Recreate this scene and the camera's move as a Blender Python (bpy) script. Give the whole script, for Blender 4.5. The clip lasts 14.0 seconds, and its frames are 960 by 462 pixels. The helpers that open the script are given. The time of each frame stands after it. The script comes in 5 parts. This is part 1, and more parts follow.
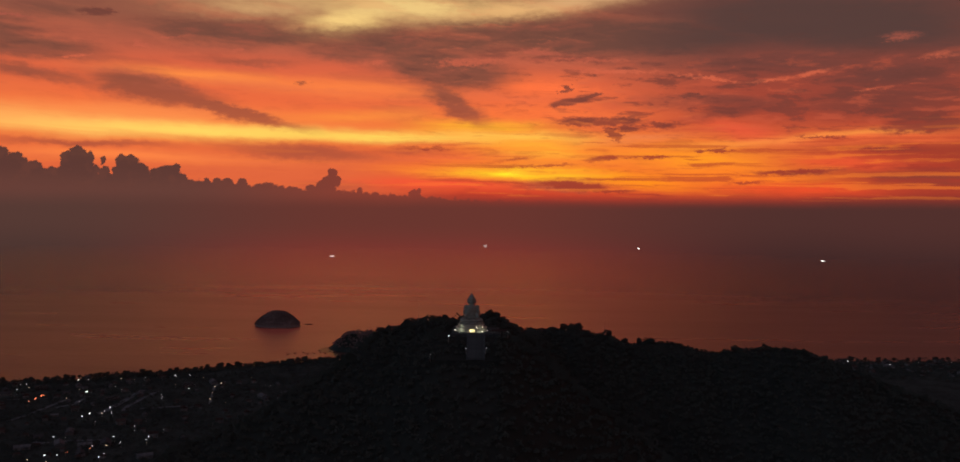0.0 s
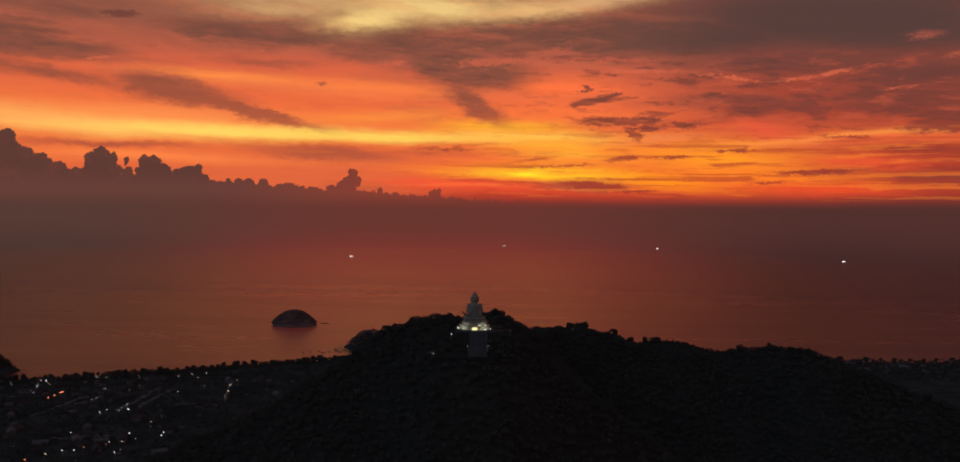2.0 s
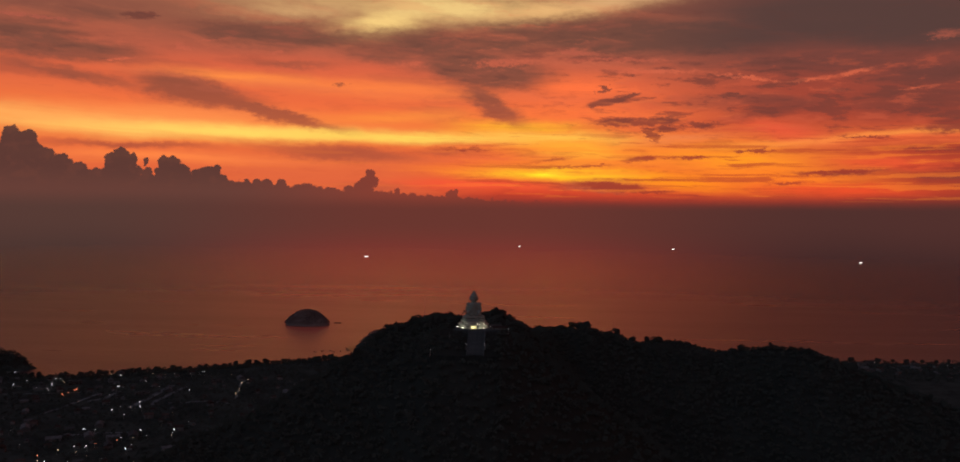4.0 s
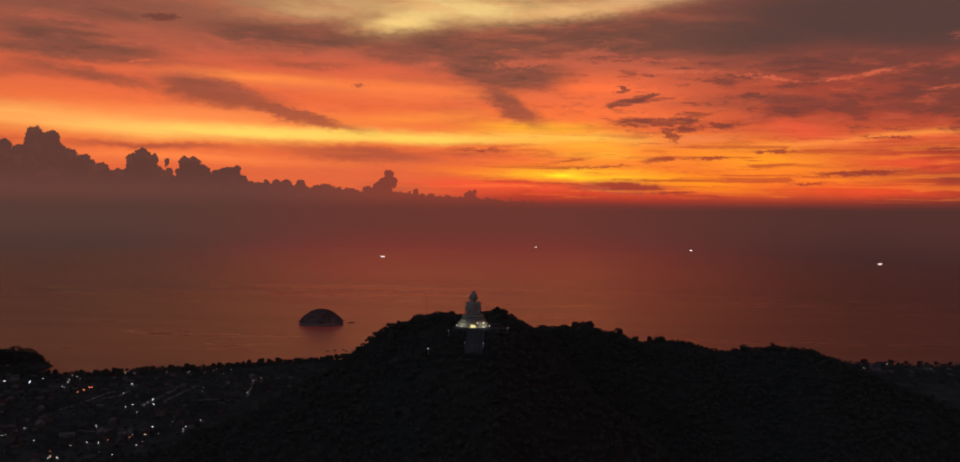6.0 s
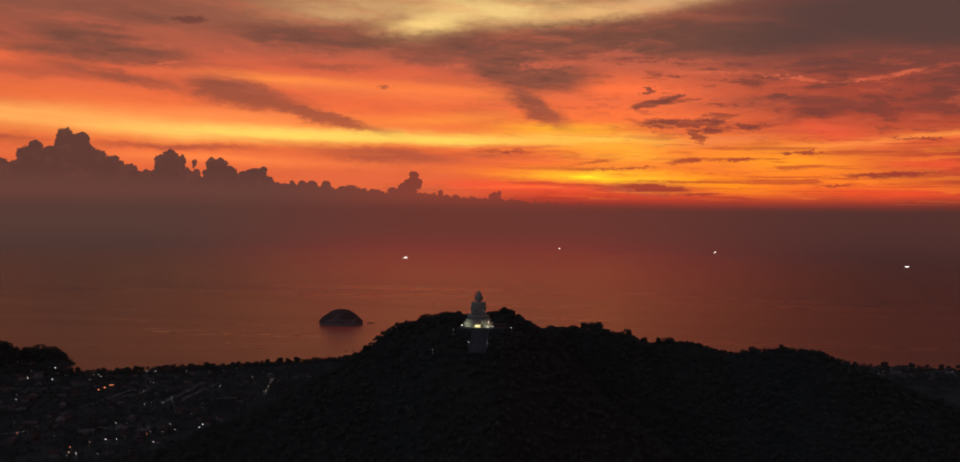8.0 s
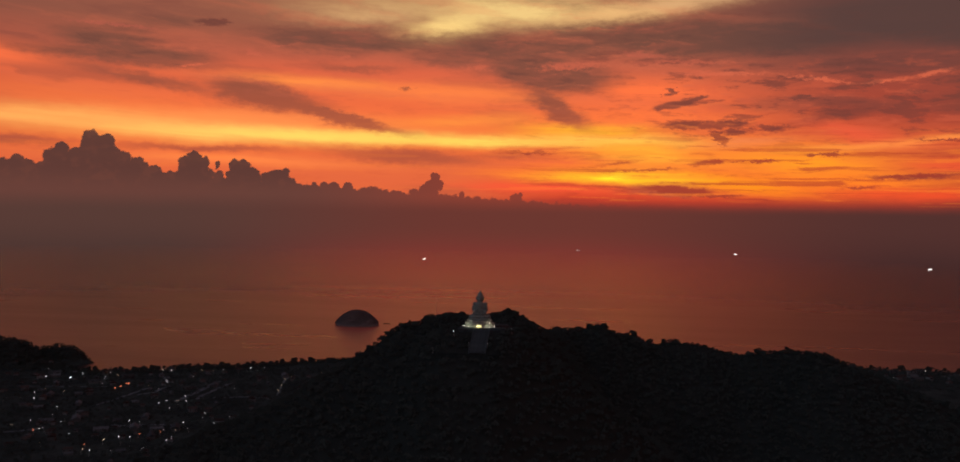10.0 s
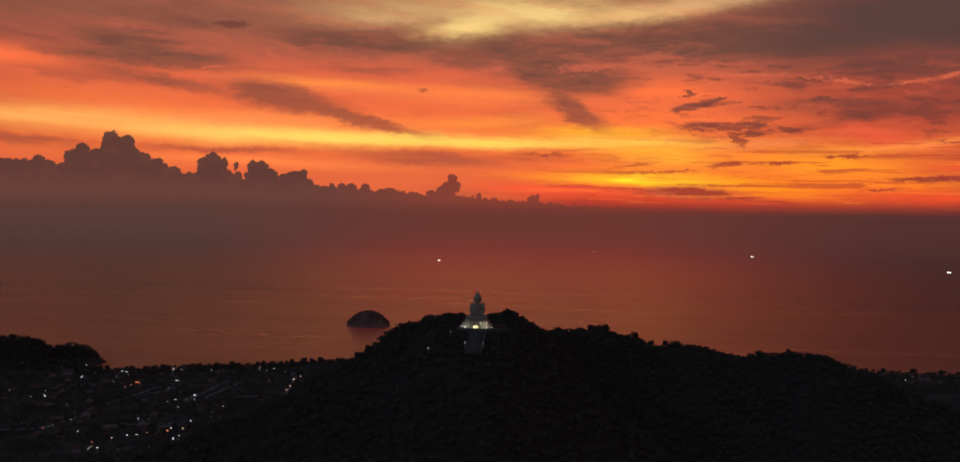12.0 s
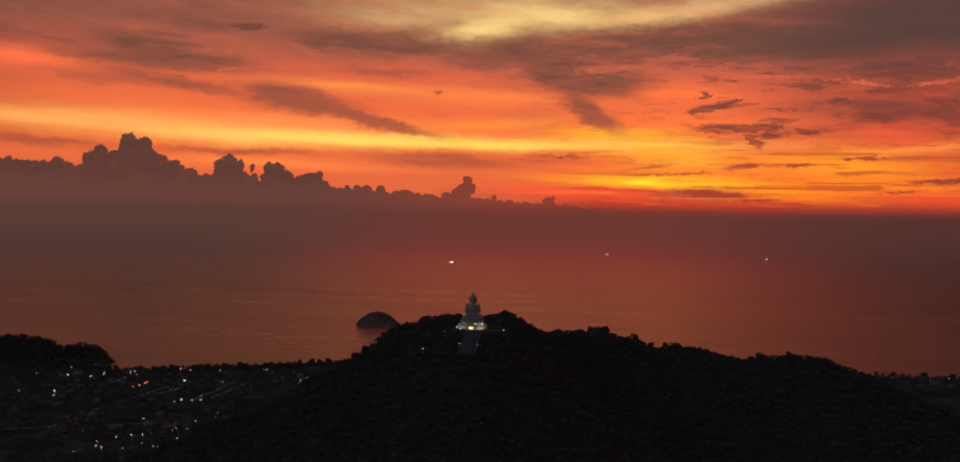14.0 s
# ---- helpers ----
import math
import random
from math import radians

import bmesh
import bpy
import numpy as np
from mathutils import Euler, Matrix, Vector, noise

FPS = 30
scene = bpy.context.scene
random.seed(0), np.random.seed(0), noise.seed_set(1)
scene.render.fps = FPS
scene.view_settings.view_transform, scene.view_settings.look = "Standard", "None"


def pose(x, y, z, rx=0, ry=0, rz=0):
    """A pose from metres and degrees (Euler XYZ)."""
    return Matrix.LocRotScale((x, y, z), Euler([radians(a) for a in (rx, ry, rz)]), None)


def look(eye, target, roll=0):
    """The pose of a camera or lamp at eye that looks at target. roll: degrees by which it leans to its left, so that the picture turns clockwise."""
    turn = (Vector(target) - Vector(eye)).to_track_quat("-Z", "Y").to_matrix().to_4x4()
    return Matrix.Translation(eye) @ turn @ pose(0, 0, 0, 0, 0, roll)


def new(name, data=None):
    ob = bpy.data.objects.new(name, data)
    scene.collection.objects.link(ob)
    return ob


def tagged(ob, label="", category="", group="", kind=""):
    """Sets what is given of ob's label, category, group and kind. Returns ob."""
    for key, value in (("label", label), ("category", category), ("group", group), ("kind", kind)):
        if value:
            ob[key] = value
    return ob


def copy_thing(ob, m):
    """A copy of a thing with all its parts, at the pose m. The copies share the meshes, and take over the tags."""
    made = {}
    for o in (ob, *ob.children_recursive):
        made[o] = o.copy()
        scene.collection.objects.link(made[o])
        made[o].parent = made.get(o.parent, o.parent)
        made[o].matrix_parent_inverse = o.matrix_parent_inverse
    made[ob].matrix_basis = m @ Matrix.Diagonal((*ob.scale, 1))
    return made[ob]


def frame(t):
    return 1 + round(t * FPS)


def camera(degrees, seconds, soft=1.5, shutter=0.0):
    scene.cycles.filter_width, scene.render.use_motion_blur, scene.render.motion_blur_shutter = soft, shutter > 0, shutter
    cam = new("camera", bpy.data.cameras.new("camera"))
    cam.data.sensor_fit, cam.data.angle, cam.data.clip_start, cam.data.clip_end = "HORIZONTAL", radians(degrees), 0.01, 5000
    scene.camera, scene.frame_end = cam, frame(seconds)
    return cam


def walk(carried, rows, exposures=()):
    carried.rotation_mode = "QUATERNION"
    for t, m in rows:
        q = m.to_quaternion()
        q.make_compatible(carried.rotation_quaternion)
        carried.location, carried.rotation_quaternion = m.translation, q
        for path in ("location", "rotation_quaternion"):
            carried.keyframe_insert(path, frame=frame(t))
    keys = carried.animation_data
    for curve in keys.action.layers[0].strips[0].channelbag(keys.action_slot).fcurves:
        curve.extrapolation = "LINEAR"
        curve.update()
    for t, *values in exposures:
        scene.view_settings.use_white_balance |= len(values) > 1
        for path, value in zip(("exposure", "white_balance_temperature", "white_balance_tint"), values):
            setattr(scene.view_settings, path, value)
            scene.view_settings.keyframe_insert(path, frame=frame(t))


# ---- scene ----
cam = camera(56.15, 14.0, soft=1.7)
# seconds, place in metres, turn in degrees
PATH = [
    (0.0, 0.09, 0.24, 187.98, 88.799, -0.888, 0.007),
    (0.5, 1.99, -1.25, 187.94, 88.796, -0.874, 0.405),
    (1.0, 3.94, -2.72, 187.91, 88.790, -0.870, 0.719),
    (1.5, 5.95, -4.17, 187.89, 88.789, -0.878, 0.992),
    (2.0, 8.01, -5.58, 187.87, 88.791, -0.895, 1.273),
    (2.5, 10.12, -6.96, 187.85, 88.798, -0.914, 1.588),
    (3.0, 12.28, -8.30, 187.83, 88.801, -0.929, 1.922),
    (5.5, 23.63, -14.30, 187.80, 88.821, -0.958, 3.083),
    (6.0, 25.99, -15.33, 187.80, 88.827, -0.990, 3.531),
    (6.5, 28.37, -16.30, 187.80, 88.848, -1.026, 3.980),
    (7.0, 30.77, -17.20, 187.79, 88.863, -1.058, 4.366),
    (7.5, 33.19, -18.03, 187.79, 88.868, -1.083, 4.740),
    (8.0, 35.63, -18.78, 187.79, 88.884, -1.094, 5.098),
    (10.5, 47.88, -21.30, 187.75, 88.968, -1.232, 6.727),
    (11.0, 50.32, -21.53, 187.73, 88.985, -1.267, 6.986),
    (11.5, 52.75, -21.65, 187.71, 89.012, -1.301, 7.259),
    (12.0, 55.17, -21.67, 187.69, 89.029, -1.332, 7.529),
    (12.5, 57.58, -21.59, 187.66, 89.062, -1.367, 7.814),
    (13.0, 59.96, -21.39, 187.63, 89.089, -1.401, 8.057),
    (13.5, 62.32, -21.07, 187.59, 89.119, -1.419, 8.269),
    (14.0, 64.66, -20.63, 187.54, 89.131, -1.425, 8.488),
]
walk(cam, [(t, pose(x, y, z, rx, ry, rz)) for t, x, y, z, rx, ry, rz in PATH], [(0.0, 0.05), (14.0, 0.13)])


# ---- colours and node helpers ----
def lin(r, g, b):
    """Linear colour from 0-255 display values."""
    def one(c):
        c /= 255.0
        return c / 12.92 if c <= 0.04045 else ((c + 0.055) / 1.055) ** 2.4
    return (one(r), one(g), one(b), 1.0)


class Val:
    """A number inside a node tree, with arithmetic."""

    def __init__(self, tree, sock):
        self.tree, self.sock = tree, sock

    def op(self, kind, *others):
        node = self.tree.nodes.new("ShaderNodeMath")
        node.operation = kind
        for k, v in enumerate((self, *others)):
            if isinstance(v, Val):
                self.tree.links.new(v.sock, node.inputs[k])
            else:
                node.inputs[k].default_value = v
        return Val(self.tree, node.outputs[0])

    def __add__(self, o): return self.op("ADD", o)
    def __sub__(self, o): return self.op("SUBTRACT", o)
    def __mul__(self, o): return self.op("MULTIPLY", o)
    def __truediv__(self, o): return self.op("DIVIDE", o)
    def top(self, o): return self.op("MAXIMUM", o)
    def low(self, o): return self.op("MINIMUM", o)

    def ramp(self, a, b):
        """0 below a, 1 above b, smooth between (a may be greater than b)."""
        node = self.tree.nodes.new("ShaderNodeMapRange")
        node.interpolation_type, node.clamp = "SMOOTHSTEP", True
        self.tree.links.new(self.sock, node.inputs[0])
        lo, hi, x, y = (a, b, 0.0, 1.0) if a < b else (b, a, 1.0, 0.0)
        for k, v in zip((1, 2, 3, 4), (lo, hi, x, y)):
            node.inputs[k].default_value = v
        return Val(self.tree, node.outputs[0])


def mixed(tree, fac, a, b):
    node = tree.nodes.new("ShaderNodeMix")
    node.data_type = "RGBA"
    for k, v in ((0, fac), (6, a), (7, b)):
        if isinstance(v, Val):
            tree.links.new(v.sock, node.inputs[k])
        elif isinstance(v, (tuple, float, int)):
            node.inputs[k].default_value = v
        else:
            tree.links.new(v, node.inputs[k])
    return node.outputs[2]


def grain(tree, vec, scale, detail=4.0, rough=0.55, warp=0.0):
    node = tree.nodes.new("ShaderNodeTexNoise")
    node.inputs["Scale"].default_value, node.inputs["Detail"].default_value = scale, detail
    node.inputs["Roughness"].default_value, node.inputs["Distortion"].default_value = rough, warp
    if vec is not None:
        tree.links.new(vec, node.inputs["Vector"])
    return Val(tree, node.outputs[0])


def vector(tree, x, y, z=0.0):
    node = tree.nodes.new("ShaderNodeCombineXYZ")
    for k, v in enumerate((x, y, z)):
        if isinstance(v, Val):
            tree.links.new(v.sock, node.inputs[k])
        else:
            node.inputs[k].default_value = v
    return node.outputs[0]


def stops(tree, fac, points):
    node = tree.nodes.new("ShaderNodeValToRGB")
    el = node.color_ramp.elements
    while len(el) < len(points):
        el.new(0.5)
    for e, (at, c) in zip(el, points):
        e.position, e.color = at, c
    tree.links.new(fac.sock, node.inputs[0])
    return node.outputs[0]


# ---- the dusk sky: azimuth and elevation in degrees, the afterglow lies ahead ----
# each streak: azimuth, elevation, half length, half height, rise over run, and its share
GLOW_LEFT = [
    (-24.23, 4.81, 7.37, 0.62, -0.002, 0.95),
    (-16.50, 4.70, 8.16, 0.43, -0.002, 1.00),
    (-8.02, 4.66, 7.40, 0.31, -0.001, 0.95),
    (0.14, 5.39, 3.88, 0.43, 0.005, 0.90),
    (1.70, 4.75, 5.04, 0.31, -0.002, 0.90),
    (-21.26, 5.70, 8.03, 0.58, -0.011, 0.80),
    (-16.77, 7.96, 4.62, 0.35, -0.029, 1.00),
    (-8.85, 7.60, 6.24, 0.55, -0.036, 0.85),
    (-14.44, 8.68, 7.95, 0.58, 0.004, 0.60),
    (-21.32, 3.03, 7.37, 0.35, -0.009, 0.90),
    (-14.55, 2.22, 5.09, 0.58, -0.025, 0.60),
    (-7.54, 5.90, 4.95, 0.39, 0.052, 0.70),
    (3.58, 7.79, 3.87, 0.78, -0.042, 0.90),
    (3.79, 6.25, 4.83, 0.47, -0.012, 0.80),
    (-35.18, 8.46, 3.87, 0.55, -0.030, 0.90),
    (-31.22, 6.46, 5.44, 0.62, 0.025, 0.60),
    (-32.77, 5.14, 7.37, 0.51, 0.006, 0.95),
]
LEFT_COLOURS = [(255, 186, 96), (255, 214, 100), (255, 210, 92), (255, 178, 48), (255, 200, 88), (250, 138, 74), (255, 144, 68), (250, 128, 66), (226, 100, 66), (250, 130, 68), (222, 102, 62), (250, 142, 62), (255, 116, 64), (252, 118, 60), (248, 112, 66), (232, 112, 62), (252, 168, 88)]
GLOW_RIGHT = [
    (3.65, 4.01, 3.87, 0.78, -0.069, 0.95),
    (13.27, 3.53, 4.60, 0.86, -0.048, 0.95),
    (9.78, 2.11, 4.16, 0.55, -0.073, 0.95),
    (3.28, 2.50, 3.88, 0.39, -0.057, 0.95),
    (10.33, 4.78, 2.07, 0.27, 0.055, 0.70),
    (15.45, 2.39, 4.87, 0.55, -0.022, 0.90),
    (19.92, 4.71, 5.30, 0.20, 0.065, 1.00),
    (22.67, 4.61, 6.25, 0.35, 0.006, 0.85),
    (15.85, 5.25, 1.98, 0.47, -0.159, 0.70),
    (19.52, 1.66, 4.49, 0.39, -0.018, 0.80),
    (21.91, 3.29, 3.35, 0.39, -0.028, 0.80),
    (-2.70, 1.77, 4.46, 0.27, -0.005, 0.80),
    (-2.93, 3.33, 3.49, 0.23, 0.052, 0.60),
    (-2.53, 2.49, 3.11, 0.31, -0.045, 0.85),
    (2.32, 2.45, 4.08, 0.27, -0.005, 1.00),
    (1.86, 2.49, 1.05, 0.16, 0.014, 1.00),
]
RIGHT_COLOURS = [(255, 168, 54), (255, 150, 38), (255, 142, 28), (255, 178, 40), (236, 130, 76), (255, 132, 38), (255, 166, 72), (240, 108, 58), (236, 90, 58), (238, 78, 42), (238, 88, 50), (245, 84, 54), (236, 108, 60), (252, 128, 48), (255, 192, 40), (255, 240, 48)]
GLOW_HIGH = [
    (-8.42, 11.79, 2.65, 0.66, 0.169, 1.00),
    (-4.59, 12.70, 5.00, 0.66, 0.010, 0.95),
    (1.95, 12.54, 4.63, 0.51, 0.110, 0.90),
    (7.50, 13.26, 3.99, 0.39, 0.085, 0.90),
    (-13.98, 12.33, 3.65, 0.62, 0.038, 0.70),
    (-5.28, 15.02, 9.51, 1.72, 0.075, 0.90),
    (-12.90, 11.01, 2.58, 0.27, 0.086, 0.50),
]
HIGH_COLOURS = [(246, 206, 128), (238, 200, 128), (234, 182, 118), (216, 166, 116), (206, 158, 108), (222, 182, 118), (196, 118, 84)]
# smooth dark veils
SOFT_LEFT = [
    (-28.91, 9.69, 3.07, 0.86, -0.027, 0.95),
    (-28.24, 8.85, 5.66, 0.51, -0.019, 0.80),
    (-26.31, 9.20, 3.58, 0.58, -0.065, 0.90),
    (-23.14, 7.38, 3.12, 0.39, -0.153, 0.40),
    (-19.95, 7.02, 3.43, 0.74, -0.148, 1.10),
    (-15.62, 5.92, 4.06, 0.35, -0.210, 1.10),
    (-23.83, 3.68, 4.87, 0.23, 0.016, 0.75),
    (-10.89, 3.56, 5.24, 0.51, -0.045, 0.80),
    (-4.29, 3.73, 3.29, 0.35, -0.003, 0.50),
    (-15.31, 10.59, 5.76, 0.78, 0.003, 0.90),
    (-8.95, 9.69, 3.22, 0.58, -0.085, 0.75),
    (-3.78, 10.47, 5.78, 0.78, 0.001, 1.00),
    (-2.43, 8.92, 3.68, 1.01, -0.091, 1.30),
    (-1.78, 6.82, 2.00, 0.74, -0.574, 0.90),
    (8.30, 11.02, 9.41, 1.05, -0.032, 1.10),
    (-14.32, 8.92, 3.28, 0.31, 0.021, 0.50),
]
SOFT_RIGHT = [
    (20.54, 11.53, 9.41, 1.64, -0.084, 1.00),
    (18.02, 9.12, 9.84, 0.58, -0.046, 0.45),
    (24.62, 6.75, 5.43, 1.17, -0.050, 0.75),
    (15.41, 6.30, 3.77, 0.43, 0.211, 0.60),
    (24.69, 8.10, 4.15, 0.86, -0.006, 0.70),
    (15.78, 6.87, 3.42, 0.55, -0.125, 0.50),
    (26.16, 2.25, 2.82, 0.35, -0.064, 0.80),
    (19.23, 2.68, 2.77, 0.16, 0.040, 0.70),
    (-9.05, 1.52, 2.66, 0.35, -0.023, 0.50),
    (-34.65, 3.77, 3.76, 0.31, -0.032, 0.80),
    (-26.02, 7.53, 4.95, 0.43, -0.134, 0.60),
    (-25.60, 10.99, 2.52, 0.47, 0.146, 0.50),
    (5.23, 1.75, 3.09, 0.35, -0.025, 0.80),
    (10.02, 10.31, 3.38, 0.31, -0.005, 0.50),
]
# ragged small clouds
TORN_DARK = [
    (5.54, 7.02, 1.34, 0.23, 0.173, 1.00),
    (5.33, 7.84, 0.42, 0.20, -0.131, 1.00),
    (7.07, 7.42, 0.57, 0.12, 0.165, 0.90),
    (7.37, 5.78, 2.77, 0.27, 0.023, 1.00),
    (8.28, 5.05, 0.60, 0.35, -0.635, 1.00),
    (9.24, 5.39, 0.53, 0.23, -0.214, 1.00),
    (11.17, 5.65, 1.22, 0.16, -0.035, 0.80),
    (7.71, 3.48, 1.14, 0.20, 0.074, 0.90),
    (14.51, 3.99, 1.06, 0.10, -0.002, 1.10),
    (5.82, 1.78, 2.12, 0.27, -0.051, 0.90),
    (7.84, 1.46, 2.01, 0.12, -0.017, 0.80),
    (19.29, 2.70, 2.54, 0.14, 0.050, 0.90),
    (13.09, 7.34, 0.92, 0.20, -0.074, 0.80),
    (23.73, 6.26, 0.98, 0.16, -0.085, 0.90),
    (26.26, 5.36, 2.34, 0.43, 0.030, 1.10),
    (26.19, 5.99, 1.80, 0.23, -0.015, 0.90),
]
TORN_SMALL = [
    (-23.15, 11.19, 1.07, 0.23, 0.018, 0.90),
    (-11.29, 7.84, 0.56, 0.16, -0.057, 0.50),
    (24.06, 4.04, 2.76, 0.16, -0.046, 0.70),
    (26.32, 2.84, 2.35, 0.23, -0.081, 0.70),
    (2.12, 3.38, 1.55, 0.16, 0.063, 0.60),
    (10.55, 3.59, 1.50, 0.10, 0.017, 0.80),
    (16.46, 2.03, 1.43, 0.12, 0.045, 0.60),
    (20.76, 4.75, 1.87, 0.10, -0.053, 0.70),
    (-3.32, 4.00, 3.10, 0.16, 0.001, 0.60),
    (4.06, 3.01, 2.71, 0.12, 0.040, 0.60),
    (19.16, 7.52, 1.38, 0.20, 0.023, 0.60),
]
# clouds whose undersides are lit
LIT_EDGES = [
    (-0.83, 9.43, 2.39, 0.31, 0.041, 1.00),
    (3.71, 10.07, 1.78, 0.16, -0.101, 0.90),
    (6.14, 9.60, 3.74, 0.16, -0.013, 0.90),
    (8.06, 8.91, 3.71, 0.16, -0.022, 0.90),
    (13.87, 8.43, 2.29, 0.12, -0.172, 1.00),
    (17.74, 8.21, 1.76, 0.12, 0.094, 0.90),
    (20.18, 8.54, 1.02, 0.16, 0.153, 0.90),
    (24.84, 10.40, 1.35, 0.31, 0.034, 0.70),
    (26.90, 9.26, 1.31, 0.27, 0.039, 0.70),
    (23.53, 7.51, 1.63, 0.12, 0.089, 0.60),
    (-28.60, 10.60, 2.74, 0.12, -0.023, 0.90),
    (-24.19, 8.64, 0.97, 0.10, 0.155, 0.80),
    (-15.10, 9.60, 0.43, 0.12, 0.186, 0.80),
    (-19.18, 10.09, 0.93, 0.10, 0.076, 0.70),
    (-20.72, 9.55, 0.85, 0.20, -0.253, 0.80),
    (-6.78, 9.23, 1.44, 0.23, -0.018, 0.70),
]
# cumulus towers far off: azimuth, elevation, radius
PUFFS_HIGH = [(-29.89, 4.03, 0.51), (-29.01, 3.90, 0.43), (-29.47, 3.44, 0.78), (-30.05, 3.26, 0.55), (-28.85, 3.03, 0.70), (-28.09, 2.77, 0.55), (-27.29, 2.44, 0.62), (-26.33, 2.07, 0.55), (-25.44, 1.85, 0.43), (-31.38, 3.23, 0.47), (-31.90, 2.85, 0.51), (-30.68, 3.09, 0.39), (-31.20, 2.28, 1.09), (-33.64, 2.41, 0.47), (-33.13, 2.40, 0.31), (-34.11, 1.97, 0.55), (-34.80, 1.73, 0.47), (-35.67, 1.76, 0.47), (-36.46, 1.49, 0.47), (-24.10, 3.02, 0.51), (-23.59, 2.81, 0.43), (-24.60, 2.70, 0.47), (-24.08, 2.12, 0.94), (-22.75, 2.81, 0.14), (-22.66, 2.06, 0.31), (-22.04, 2.15, 0.27), (-37.79, 1.67, 0.62), (-38.82, 2.13, 1.01)]
PUFFS_LOW = [(-21.72, 2.77, 0.35), (-21.24, 2.67, 0.47), (-20.75, 2.27, 0.43), (-19.84, 2.04, 0.31), (-19.06, 2.33, 0.27), (-18.69, 2.38, 0.27), (-18.33, 1.78, 0.35), (-19.27, 1.75, 0.78), (-16.23, 1.23, 0.62), (-13.53, 0.99, 0.62), (-16.89, 1.71, 0.16), (-15.66, 1.47, 0.39), (-14.81, 1.54, 0.35), (-13.19, 1.35, 0.35), (-11.79, 1.19, 0.31), (-9.33, 2.34, 0.31), (-9.43, 1.91, 0.39), (-9.62, 1.67, 0.43), (-10.01, 1.47, 0.39), (-9.00, 1.96, 0.20), (-10.62, 1.22, 0.39), (-7.66, 1.22, 0.23), (-3.93, 1.31, 0.18), (-4.27, 1.06, 0.31), (-29.35, 2.39, 1.17), (-29.68, 1.47, 1.56), (-31.19, 1.60, 1.48), (-27.27, 1.56, 1.09), (-33.94, 1.31, 1.09), (-24.07, 1.56, 1.33), (-21.14, 1.77, 1.09), (-25.86, 1.42, 0.86)]


